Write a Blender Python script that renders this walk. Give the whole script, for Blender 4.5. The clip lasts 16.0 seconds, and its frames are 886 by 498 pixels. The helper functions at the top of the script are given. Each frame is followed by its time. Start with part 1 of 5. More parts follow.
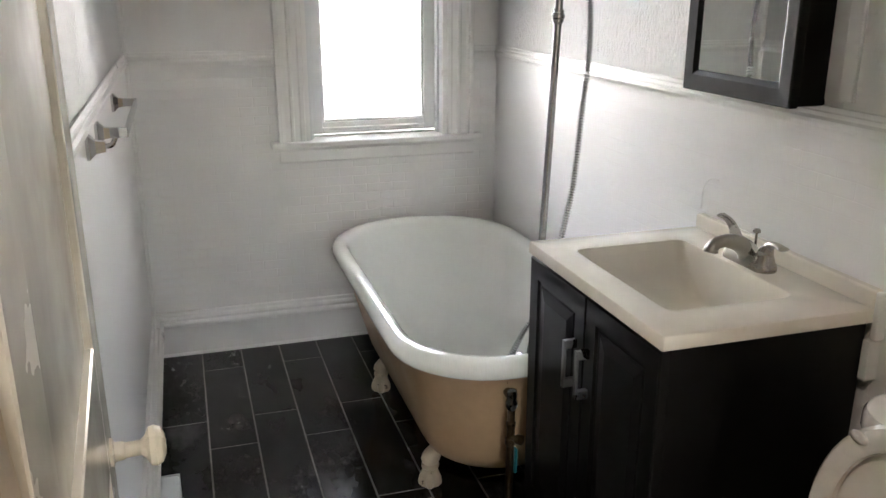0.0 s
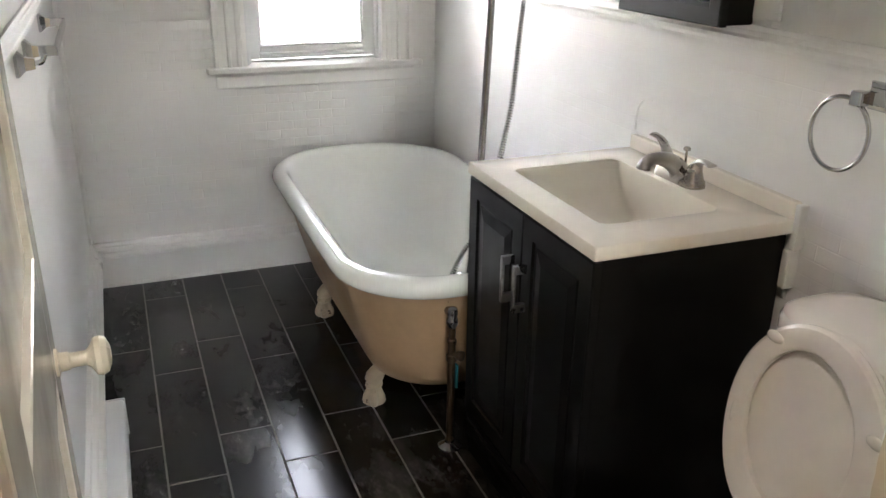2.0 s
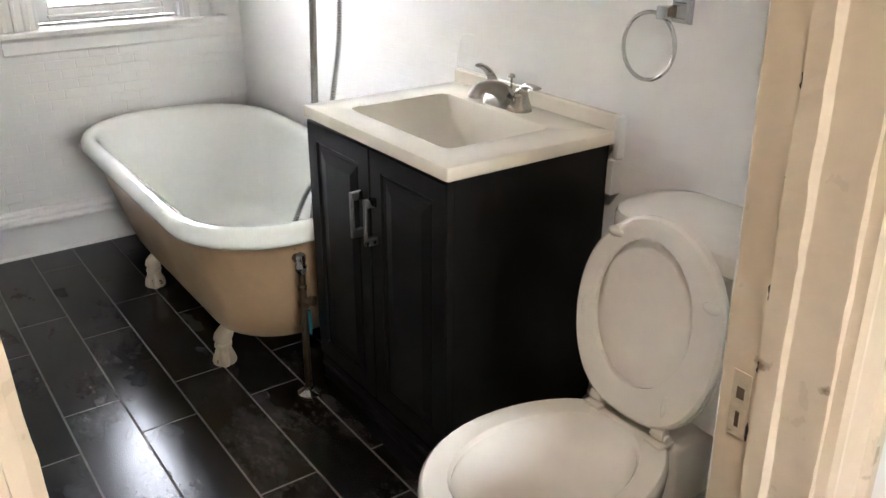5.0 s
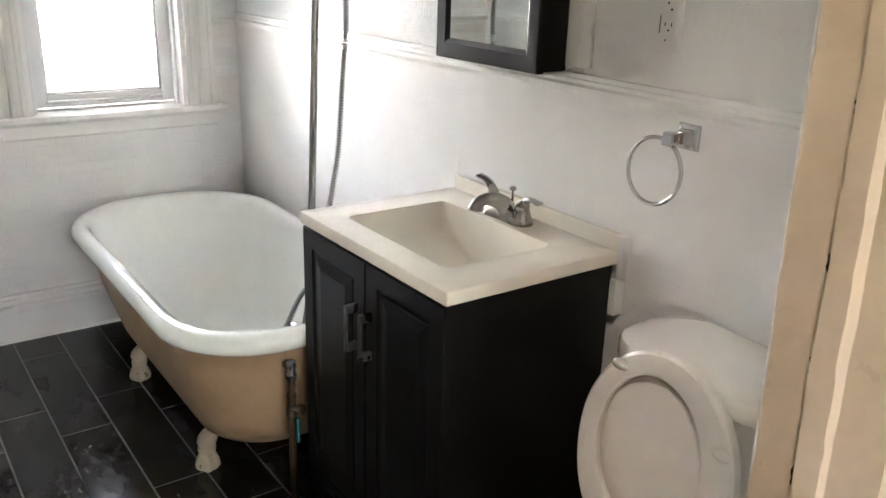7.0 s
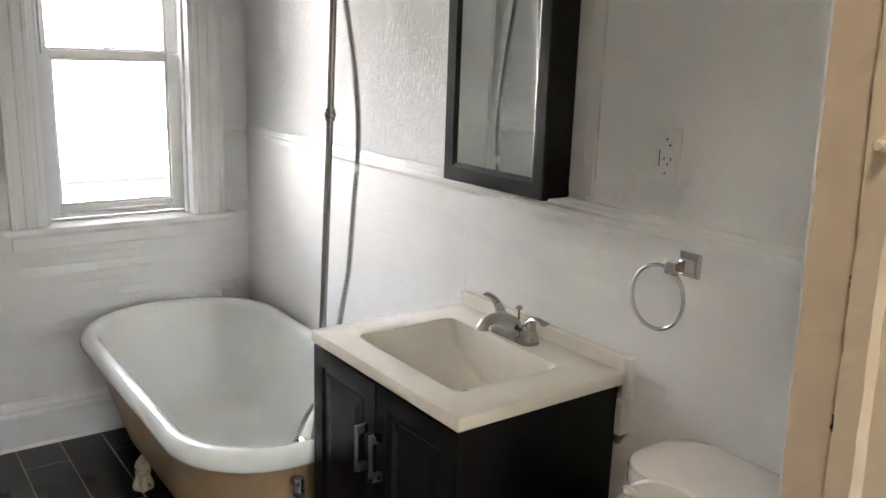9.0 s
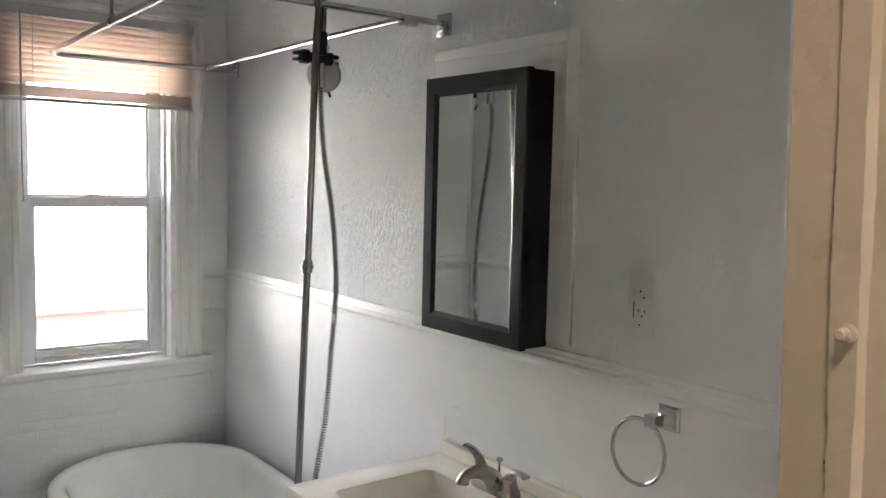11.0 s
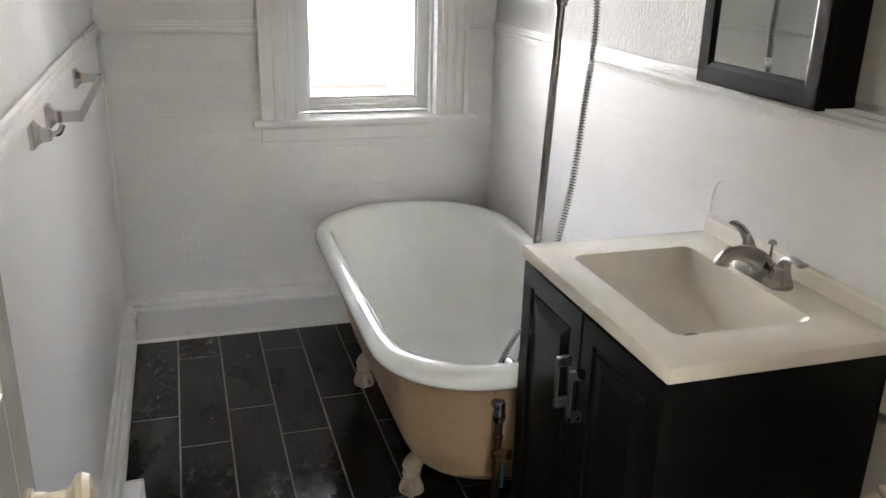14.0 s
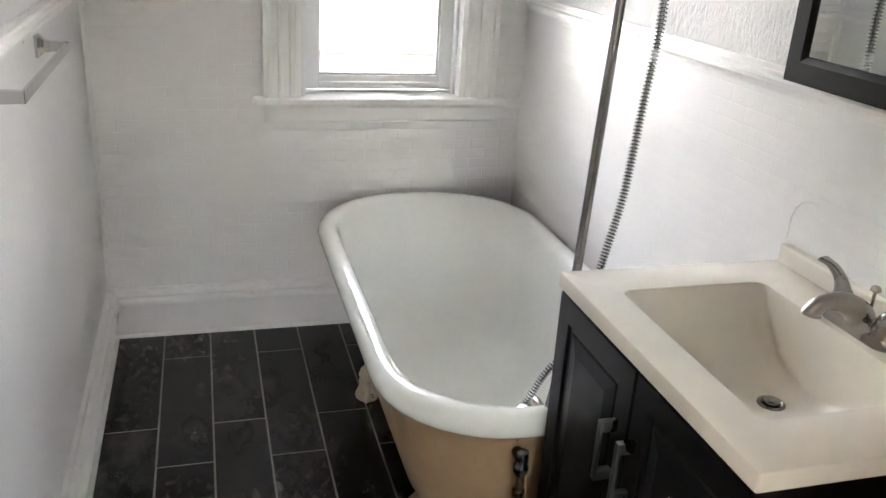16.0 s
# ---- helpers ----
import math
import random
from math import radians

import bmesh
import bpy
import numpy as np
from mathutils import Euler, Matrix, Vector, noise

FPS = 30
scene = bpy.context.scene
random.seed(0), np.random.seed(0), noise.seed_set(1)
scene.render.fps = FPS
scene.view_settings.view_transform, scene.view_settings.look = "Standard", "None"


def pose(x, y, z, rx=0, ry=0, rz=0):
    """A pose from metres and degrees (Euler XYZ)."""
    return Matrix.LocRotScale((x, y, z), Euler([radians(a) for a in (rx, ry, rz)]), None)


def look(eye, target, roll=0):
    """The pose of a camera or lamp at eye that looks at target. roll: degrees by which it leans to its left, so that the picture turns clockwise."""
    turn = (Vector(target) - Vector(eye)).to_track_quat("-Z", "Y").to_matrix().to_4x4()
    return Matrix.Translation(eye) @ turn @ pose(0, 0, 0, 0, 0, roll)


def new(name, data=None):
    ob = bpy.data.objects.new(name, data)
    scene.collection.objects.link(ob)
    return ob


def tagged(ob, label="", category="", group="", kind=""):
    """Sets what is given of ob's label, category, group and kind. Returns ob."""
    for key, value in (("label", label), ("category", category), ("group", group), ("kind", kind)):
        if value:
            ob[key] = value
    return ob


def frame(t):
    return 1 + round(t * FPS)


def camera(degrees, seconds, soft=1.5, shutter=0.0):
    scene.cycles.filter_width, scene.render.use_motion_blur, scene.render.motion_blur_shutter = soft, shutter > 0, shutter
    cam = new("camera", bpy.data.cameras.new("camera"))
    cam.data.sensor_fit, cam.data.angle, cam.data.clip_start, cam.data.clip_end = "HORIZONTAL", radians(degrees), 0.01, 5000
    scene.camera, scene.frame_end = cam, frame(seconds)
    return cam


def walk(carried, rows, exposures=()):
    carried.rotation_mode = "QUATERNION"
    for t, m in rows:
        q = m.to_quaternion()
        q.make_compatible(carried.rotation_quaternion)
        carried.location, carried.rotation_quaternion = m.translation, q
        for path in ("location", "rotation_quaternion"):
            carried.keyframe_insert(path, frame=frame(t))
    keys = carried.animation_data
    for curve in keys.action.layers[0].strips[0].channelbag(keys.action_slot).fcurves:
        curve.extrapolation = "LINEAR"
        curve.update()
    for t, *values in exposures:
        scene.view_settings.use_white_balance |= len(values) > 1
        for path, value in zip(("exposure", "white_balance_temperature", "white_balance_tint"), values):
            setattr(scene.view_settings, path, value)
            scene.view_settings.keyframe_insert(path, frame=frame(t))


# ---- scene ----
cam = camera(55.7, 16.0)
PATH = [
    (0, (0.173, 0.596, 1.424), (0.735, 2.42, 0.824), -0.0),
    (0.5, (0.184, 0.548, 1.434), (0.85, 2.336, 0.837), 1.3),
    (1, (0.192, 0.524, 1.429), (0.84, 2.313, 0.811), 1.3),
    (1.5, (0.18, 0.533, 1.425), (0.823, 2.308, 0.767), 0.9),
    (2, (0.164, 0.554, 1.399), (0.839, 2.284, 0.656), 0.8),
    (2.5, (0.156, 0.596, 1.37), (0.908, 2.24, 0.515), 0.5),
    (3, (0.193, 0.647, 1.358), (1.005, 2.232, 0.447), -0.4),
    (3.5, (0.134, 0.634, 1.379), (1.082, 2.166, 0.511), -0.4),
    (4, (0.045, 0.564, 1.364), (1.104, 2.058, 0.56), 0.1),
    (4.2, (0.043, 0.534, 1.344), (1.103, 2.03, 0.546), 0.1),
    (6.3, (0.044, 0.601, 1.38), (1.154, 2.048, 0.559), 1.7),
    (6.5, (0.054, 0.616, 1.397), (1.176, 2.088, 0.638), 1.7),
    (7, (0.084, 0.619, 1.426), (1.197, 2.144, 0.766), 1.9),
    (7.5, (0.109, 0.622, 1.445), (1.193, 2.182, 0.819), 1.8),
    (8, (0.104, 0.629, 1.451), (1.177, 2.203, 0.843), 1.9),
    (8.5, (0.064, 0.618, 1.468), (1.166, 2.183, 0.888), 1.8),
    (9, (0.04, 0.613, 1.516), (1.189, 2.183, 1.054), 1.9),
    (9.5, (0.032, 0.6, 1.568), (1.219, 2.191, 1.322), 1.7),
    (9.7, (0.028, 0.598, 1.579), (1.228, 2.187, 1.399), 1.6),
    (11.8, (0.101, 0.624, 1.576), (1.302, 2.215, 1.409), 1.2),
    (12, (0.117, 0.626, 1.572), (1.286, 2.241, 1.407), 1.2),
    (12.5, (0.159, 0.636, 1.571), (1.134, 2.373, 1.386), 0.9),
    (13, (0.191, 0.662, 1.507), (0.937, 2.478, 1.128), 1.1),
    (13.5, (0.222, 0.687, 1.464), (0.834, 2.495, 0.865), 1.0),
    (14, (0.245, 0.764, 1.444), (0.812, 2.561, 0.773), 1.5),
    (14.5, (0.283, 0.929, 1.42), (0.838, 2.707, 0.691), 2.7),
    (15, (0.302, 1.016, 1.419), (0.843, 2.773, 0.631), 3.1),
    (15.5, (0.328, 1.078, 1.414), (0.845, 2.832, 0.606), 3.6),
    (16, (0.332, 1.093, 1.426), (0.862, 2.875, 0.687), 3.5),
]
EXPOSURES = [(0.0, 5.85), (0.5, 5.93), (1.5, 6.0), (2.5, 6.2), (3.5, 6.46), (4.0, 6.4), (6.5, 6.38), (7.5, 6.2), (8.5, 6.1), (9.2, 5.88), (9.7, 5.68), (11.8, 5.53), (12.5, 5.40), (13.0, 5.38), (13.5, 5.58), (14.2, 5.93), (15.0, 6.03), (16.0, 6.1)]
walk(cam, [(t, look(eye, target, roll)) for t, eye, target, roll in PATH], EXPOSURES)

# ---- world, sun, lamps ----
world = bpy.data.worlds.new("overcast_sky")
scene.world = world
world.use_nodes = True
wn, wl = world.node_tree.nodes, world.node_tree.links
sky = wn.new("ShaderNodeTexSky")
sky.sky_type = "NISHITA"
sky.sun_disc = False
sky.sun_elevation = radians(64)
sky.sun_rotation = radians(270)
sky.air_density, sky.dust_density = 1.6, 4.0
wn["Background"].inputs["Strength"].default_value = 0.15
haze = wn.new("ShaderNodeHueSaturation")
haze.inputs["Saturation"].default_value = 0.45
wl.new(sky.outputs[0], haze.inputs["Color"])
tone = wn.new("ShaderNodeMix")
tone.data_type, tone.blend_type = "RGBA", "MULTIPLY"
tone.inputs[0].default_value = 1.0
tone.inputs[7].default_value = (1.05, 0.99, 0.975, 1)
wl.new(haze.outputs[0], tone.inputs[6])
wl.new(tone.outputs[2], wn["Background"].inputs["Color"])

sun_data = bpy.data.lights.new("sun", "SUN")
sun_data.energy, sun_data.angle, sun_data.color = 1.2, radians(12), (1.0, 0.96, 0.9)
sun = new("sun", sun_data)
sun.matrix_world = look((-4.4, 0, 9), (0, 0, 0))

hall_light = bpy.data.lights.new("hall_lamp_light", "AREA")
hall_light.shape, hall_light.size = "DISK", 0.26
hall_light.energy, hall_light.color = 0.19, (1.0, 0.86, 0.69)
hall_lamp_light = new("hall_lamp_light", hall_light)
hall_lamp_light.matrix_world = pose(0.15, 0.55, 2.405)


# ---- materials ----
def links(nt, a, b):
    nt.links.new(a, b)


def basic(name, colour, rough=0.5, metal=0.0, vary=0.08, scale=6.0, fine=60.0, bump=0.05, dist=0.002, coat=0.0, spec=0.5,
          dark=None, spot=0.0, spot_scale=12.0, rand=False, rough_vary=0.08):
    """A principled surface with broad and fine variation, optional worn spots, and fine relief."""
    m = bpy.data.materials.new(name)
    m.use_nodes = True
    nt = m.node_tree
    n = nt.nodes
    p = n["Principled BSDF"]
    tc = n.new("ShaderNodeTexCoord")
    vec = tc.outputs["Object"]
    if rand:
        oi = n.new("ShaderNodeObjectInfo")
        mul = n.new("ShaderNodeMath")
        mul.operation = "MULTIPLY"
        mul.inputs[1].default_value = 23.0
        links(nt, oi.outputs["Random"], mul.inputs[0])
        add = n.new("ShaderNodeVectorMath")
        links(nt, vec, add.inputs[0])
        links(nt, mul.outputs[0], add.inputs[1])
        vec = add.outputs[0]
    broad = n.new("ShaderNodeTexNoise")
    broad.inputs["Scale"].default_value, broad.inputs["Detail"].default_value = scale, 4
    grain = n.new("ShaderNodeTexNoise")
    grain.inputs["Scale"].default_value, grain.inputs["Detail"].default_value = fine, 3
    links(nt, vec, broad.inputs["Vector"])
    links(nt, vec, grain.inputs["Vector"])
    mixn = n.new("ShaderNodeMix")
    mixn.data_type = "FLOAT"
    mixn.inputs[0].default_value = 0.35
    links(nt, broad.outputs["Fac"], mixn.inputs[2])
    links(nt, grain.outputs["Fac"], mixn.inputs[3])
    ramp = n.new("ShaderNodeMapRange")
    ramp.inputs["From Min"].default_value, ramp.inputs["From Max"].default_value = 0.3, 0.7
    ramp.inputs["To Min"].default_value, ramp.inputs["To Max"].default_value = 1 - vary, 1 + vary
    links(nt, mixn.outputs[0], ramp.inputs["Value"])
    tint = n.new("ShaderNodeVectorMath")
    tint.operation = "SCALE"
    tint.inputs[0].default_value = colour
    links(nt, ramp.outputs[0], tint.inputs["Scale"])
    out = tint.outputs[0]
    if spot > 0:
        sp = n.new("ShaderNodeTexNoise")
        sp.inputs["Scale"].default_value, sp.inputs["Detail"].default_value = spot_scale, 6
        links(nt, vec, sp.inputs["Vector"])
        cr = n.new("ShaderNodeMapRange")
        cr.inputs["From Min"].default_value, cr.inputs["From Max"].default_value = 0.72 - spot * 0.3, 0.78 - spot * 0.3
        links(nt, sp.outputs["Fac"], cr.inputs["Value"])
        mc = n.new("ShaderNodeMix")
        mc.data_type = "RGBA"
        links(nt, cr.outputs[0], mc.inputs[0])
        links(nt, out, mc.inputs[6])
        mc.inputs[7].default_value = (*dark, 1)
        out = mc.outputs[2]
    links(nt, out, p.inputs["Base Color"])
    rr = n.new("ShaderNodeMapRange")
    rr.inputs["From Min"].default_value, rr.inputs["From Max"].default_value = 0.3, 0.7
    rr.inputs["To Min"].default_value, rr.inputs["To Max"].default_value = max(0.02, rough - rough_vary), rough + rough_vary
    links(nt, broad.outputs["Fac"], rr.inputs["Value"])
    links(nt, rr.outputs[0], p.inputs["Roughness"])
    p.inputs["Metallic"].default_value = metal
    p.inputs["Specular IOR Level"].default_value = spec
    if coat:
        p.inputs["Coat Weight"].default_value = coat
        p.inputs["Coat Roughness"].default_value = 0.08
    if bump:
        b = n.new("ShaderNodeBump")
        b.inputs["Strength"].default_value, b.inputs["Distance"].default_value = bump, dist
        links(nt, mixn.outputs[0], b.inputs["Height"])
        links(nt, b.outputs[0], p.inputs["Normal"])
    return m


def wall_paint(name, axes, colour=(0.80, 0.79, 0.775), pattern=0.0, stucco=0.0, streak=1.0, rough=0.38, spec=0.35):
    """White wall paint; pattern: the strength of the joints of the tile board under the paint; stucco: the depth of a rough plaster coat."""
    m = bpy.data.materials.new(name)
    m.use_nodes = True
    nt = m.node_tree
    n = nt.nodes
    p = n["Principled BSDF"]
    tc = n.new("ShaderNodeTexCoord")
    sep = n.new("ShaderNodeSeparateXYZ")
    links(nt, tc.outputs["Object"], sep.inputs[0])
    com = n.new("ShaderNodeCombineXYZ")
    links(nt, sep.outputs["XYZ".index(axes[0])], com.inputs[0])
    links(nt, sep.outputs["XYZ".index(axes[1])], com.inputs[1])
    uv = com.outputs[0]
    cloud = n.new("ShaderNodeTexNoise")
    cloud.inputs["Scale"].default_value, cloud.inputs["Detail"].default_value = 2.5, 5
    links(nt, uv, cloud.inputs["Vector"])
    mr = n.new("ShaderNodeMapRange")
    mr.inputs["From Min"].default_value, mr.inputs["From Max"].default_value = 0.3, 0.7
    mr.inputs["To Min"].default_value, mr.inputs["To Max"].default_value = 0.965, 1.03
    links(nt, cloud.outputs["Fac"], mr.inputs["Value"])
    sc = n.new("ShaderNodeVectorMath")
    sc.operation = "SCALE"
    sc.inputs[0].default_value = colour
    links(nt, mr.outputs[0], sc.inputs["Scale"])
    links(nt, sc.outputs[0], p.inputs["Base Color"])
    rr = n.new("ShaderNodeMapRange")
    rr.inputs["To Min"].default_value, rr.inputs["To Max"].default_value = rough - 0.1, rough + 0.12
    links(nt, cloud.outputs["Fac"], rr.inputs["Value"])
    links(nt, rr.outputs[0], p.inputs["Roughness"])
    p.inputs["Specular IOR Level"].default_value = spec
    brush = n.new("ShaderNodeTexNoise")
    brush.inputs["Scale"].default_value, brush.inputs["Detail"].default_value = 45, 4
    st = n.new("ShaderNodeMapping")
    st.inputs["Scale"].default_value = (1.6 * streak, 0.6, 1)
    links(nt, uv, st.inputs["Vector"])
    links(nt, st.outputs[0], brush.inputs["Vector"])
    b1 = n.new("ShaderNodeBump")
    b1.inputs["Strength"].default_value, b1.inputs["Distance"].default_value = 0.18, 0.002
    links(nt, brush.outputs["Fac"], b1.inputs["Height"])
    last = b1
    if pattern:
        br = n.new("ShaderNodeTexBrick")
        br.inputs["Scale"].default_value = 1.0
        br.inputs["Mortar Size"].default_value = 0.0022
        br.inputs["Mortar Smooth"].default_value = 0.7
        br.inputs["Brick Width"].default_value, br.inputs["Row Height"].default_value = 0.108, 0.0365
        for k in ("Color1", "Color2"):
            br.inputs[k].default_value = (0, 0, 0, 1)
        br.inputs["Mortar"].default_value = (1, 1, 1, 1)
        warp = n.new("ShaderNodeVectorMath")
        warp.operation = "MULTIPLY_ADD"
        wno = n.new("ShaderNodeTexNoise")
        wno.inputs["Scale"].default_value = 7
        links(nt, uv, wno.inputs["Vector"])
        links(nt, wno.outputs["Color"], warp.inputs[0])
        warp.inputs[1].default_value = (0.006, 0.006, 0)
        links(nt, uv, warp.inputs[2])
        links(nt, warp.outputs[0], br.inputs["Vector"])
        fade = n.new("ShaderNodeMapRange")
        fade.inputs["From Min"].default_value, fade.inputs["From Max"].default_value = 0.36, 0.66
        links(nt, cloud.outputs["Fac"], fade.inputs["Value"])
        hm = n.new("ShaderNodeMath")
        hm.operation = "MULTIPLY"
        links(nt, br.outputs["Color"], hm.inputs[0])
        links(nt, fade.outputs[0], hm.inputs[1])
        b2 = n.new("ShaderNodeBump")
        b2.invert = True
        b2.inputs["Strength"].default_value, b2.inputs["Distance"].default_value = pattern, 0.002
        links(nt, hm.outputs[0], b2.inputs["Height"])
        links(nt, last.outputs[0], b2.inputs["Normal"])
        last = b2
    if stucco:
        rough_n = n.new("ShaderNodeTexNoise")
        rough_n.inputs["Scale"].default_value, rough_n.inputs["Detail"].default_value = 42, 6
        rough_n.inputs["Roughness"].default_value = 0.62
        mp = n.new("ShaderNodeMapping")
        mp.inputs["Scale"].default_value = (1.5 * streak, 0.75, 1)
        links(nt, uv, mp.inputs["Vector"])
        links(nt, mp.outputs[0], rough_n.inputs["Vector"])
        patch = n.new("ShaderNodeTexNoise")
        patch.inputs["Scale"].default_value, patch.inputs["Detail"].default_value = 1.7, 3
        links(nt, uv, patch.inputs["Vector"])
        pr = n.new("ShaderNodeMapRange")
        pr.inputs["From Min"].default_value, pr.inputs["From Max"].default_value = 0.35, 0.6
        pr.inputs["To Min"].default_value = 0.25
        links(nt, patch.outputs["Fac"], pr.inputs["Value"])
        hm2 = n.new("ShaderNodeMath")
        hm2.operation = "MULTIPLY"
        links(nt, rough_n.outputs["Fac"], hm2.inputs[0])
        links(nt, pr.outputs[0], hm2.inputs[1])
        b3 = n.new("ShaderNodeBump")
        b3.inputs["Strength"].default_value, b3.inputs["Distance"].default_value = stucco, 0.028
        links(nt, hm2.outputs[0], b3.inputs["Height"])
        links(nt, last.outputs[0], b3.inputs["Normal"])
        last = b3
    links(nt, last.outputs[0], p.inputs["Normal"])
    return m


def tile_material():
    """Black glazed plank tile with pale hazy smears."""
    m = bpy.data.materials.new("black_floor_tile")
    m.use_nodes = True
    nt = m.node_tree
    n = nt.nodes
    p = n["Principled BSDF"]
    tc = n.new("ShaderNodeTexCoord")
    oi = n.new("ShaderNodeObjectInfo")
    mul = n.new("ShaderNodeMath")
    mul.operation = "MULTIPLY"
    mul.inputs[1].default_value = 37.0
    links(nt, oi.outputs["Random"], mul.inputs[0])
    add = n.new("ShaderNodeVectorMath")
    links(nt, tc.outputs["Object"], add.inputs[0])
    links(nt, mul.outputs[0], add.inputs[1])
    stretch = n.new("ShaderNodeMapping")
    stretch.inputs["Scale"].default_value = (1.4, 0.7, 1.0)
    links(nt, add.outputs[0], stretch.inputs["Vector"])

    def cloud(scale, detail, rough, lo, hi, vec):
        tex = n.new("ShaderNodeTexNoise")
        tex.inputs["Scale"].default_value, tex.inputs["Detail"].default_value, tex.inputs["Roughness"].default_value = scale, detail, rough
        links(nt, vec, tex.inputs["Vector"])
        mr = n.new("ShaderNodeMapRange")
        mr.interpolation_type = "SMOOTHSTEP"
        mr.inputs["From Min"].default_value, mr.inputs["From Max"].default_value = lo, hi
        links(nt, tex.outputs["Fac"], mr.inputs["Value"])
        return tex, mr.outputs[0]

    def combine(op, x, y):
        m2 = n.new("ShaderNodeMath")
        m2.operation = op
        links(nt, x, m2.inputs[0])
        if isinstance(y, float):
            m2.inputs[1].default_value = y
        else:
            links(nt, y, m2.inputs[1])
        return m2.outputs[0]

    haze = cloud(5.0, 5, 0.55, 0.42, 0.80, stretch.outputs[0])[1]
    patch = cloud(3.2, 2, 0.5, 0.46, 0.66, add.outputs[0])[1]
    c, wear = cloud(30.0, 6, 0.68, 0.44, 0.74, stretch.outputs[0])
    fac = combine("ADD", combine("MULTIPLY", haze, 0.34), combine("MULTIPLY", combine("MULTIPLY", wear, patch), 0.42))
    mc = n.new("ShaderNodeMix")
    mc.data_type = "RGBA"
    mc.inputs[6].default_value = (0.0065, 0.0058, 0.0053, 1)
    mc.inputs[7].default_value = (0.16, 0.155, 0.147, 1)
    links(nt, fac, mc.inputs[0])
    links(nt, mc.outputs[2], p.inputs["Base Color"])
    rr = n.new("ShaderNodeMapRange")
    rr.inputs["To Min"].default_value, rr.inputs["To Max"].default_value = 0.20, 0.36
    links(nt, fac, rr.inputs["Value"])
    links(nt, rr.outputs[0], p.inputs["Roughness"])
    b = n.new("ShaderNodeBump")
    p.inputs["Specular IOR Level"].default_value = 0.4
    b.inputs["Strength"].default_value, b.inputs["Distance"].default_value = 0.10, 0.002
    links(nt, c.outputs["Fac"], b.inputs["Height"])
    links(nt, b.outputs[0], p.inputs["Normal"])
    return m


def blind_material():
    m = bpy.data.materials.new("blind_slat_vinyl")
    m.use_nodes = True
    nt = m.node_tree
    n = nt.nodes
    p = n["Principled BSDF"]
    p.inputs["Base Color"].default_value = (0.80, 0.73, 0.67, 1)
    p.inputs["Roughness"].default_value = 0.5
    tr = n.new("ShaderNodeBsdfTranslucent")
    tr.inputs["Color"].default_value = (0.92, 0.76, 0.66, 1)
    mx = n.new("ShaderNodeMixShader")
    mx.inputs[0].default_value = 0.45
    links(nt, p.outputs[0], mx.inputs[1])
    links(nt, tr.outputs[0], mx.inputs[2])
    links(nt, mx.outputs[0], n["Material Output"].inputs[0])
    return m


def glass_material():
    m = bpy.data.materials.new("window_glass")
    m.use_nodes = True
    nt = m.node_tree
    n = nt.nodes
    gl = n.new("ShaderNodeBsdfGlossy")
    gl.inputs["Roughness"].default_value = 0.02
    tp = n.new("ShaderNodeBsdfTransparent")
    fr = n.new("ShaderNodeFresnel")
    mx = n.new("ShaderNodeMixShader")
    links(nt, fr.outputs[0], mx.inputs[0])
    links(nt, tp.outputs[0], mx.inputs[1])
    links(nt, gl.outputs[0], mx.inputs[2])
    links(nt, mx.outputs[0], n["Material Output"].inputs[0])
    return m


WALL_SIDE = wall_paint("wall_paint_side", "YZ", pattern=0.32, rough=0.5, spec=0.28)
WALL_LEFT = wall_paint("gloss_wall_paint_side", "YZ", pattern=0.10, rough=0.36, spec=0.5)
WALL_SIDE_UP = wall_paint("stucco_paint_side", "YZ", stucco=1.0, streak=1.5, rough=0.42)
WALL_SIDE_SMOOTH = wall_paint("skimmed_paint_side", "YZ", stucco=0.3, streak=1.2, rough=0.48, colour=(0.80, 0.79, 0.755))
WALL_END = wall_paint("wall_paint_end", "XZ", pattern=0.9, rough=0.42)
WALL_END_UP = wall_paint("stucco_paint_end", "XZ", stucco=0.12)
HALL_PAINT = wall_paint("hall_wall_paint", "XZ", colour=(0.72, 0.64, 0.5), rough=0.5)
CEIL = wall_paint("ceiling_paint", "XY", colour=(0.82, 0.81, 0.79), rough=0.6)
TRIM = basic("white_trim_enamel", (0.80, 0.79, 0.77), 0.3, vary=0.012, bump=0.0, fine=60, rough_vary=0.03)
JAMB = basic("chipped_jamb_enamel", (0.64, 0.54, 0.42), 0.34, vary=0.05, bump=0.5, dist=0.003, scale=14, fine=50, dark=(0.22, 0.14, 0.08), spot=0.12, spot_scale=16)
DOOR_PAINT = basic("door_enamel", (0.80, 0.77, 0.70), 0.2, vary=0.03, bump=0.12, fine=40, coat=0.3)
TILE = tile_material()
GROUT = basic("grey_grout", (0.17, 0.162, 0.15), 0.85, vary=0.2, fine=120, bump=0.3)
WOOD_FLOOR = basic("hall_floor_wood", (0.22, 0.13, 0.07), 0.4, vary=0.2)
ENAMEL = basic("tub_enamel", (0.83, 0.84, 0.80), 0.14, vary=0.03, scale=4, bump=0.02, coat=0.4, rough_vary=0.05)
TAN = basic("tan_tub_paint", (0.38, 0.245, 0.135), 0.4, vary=0.09, scale=5, fine=40, bump=0.1)
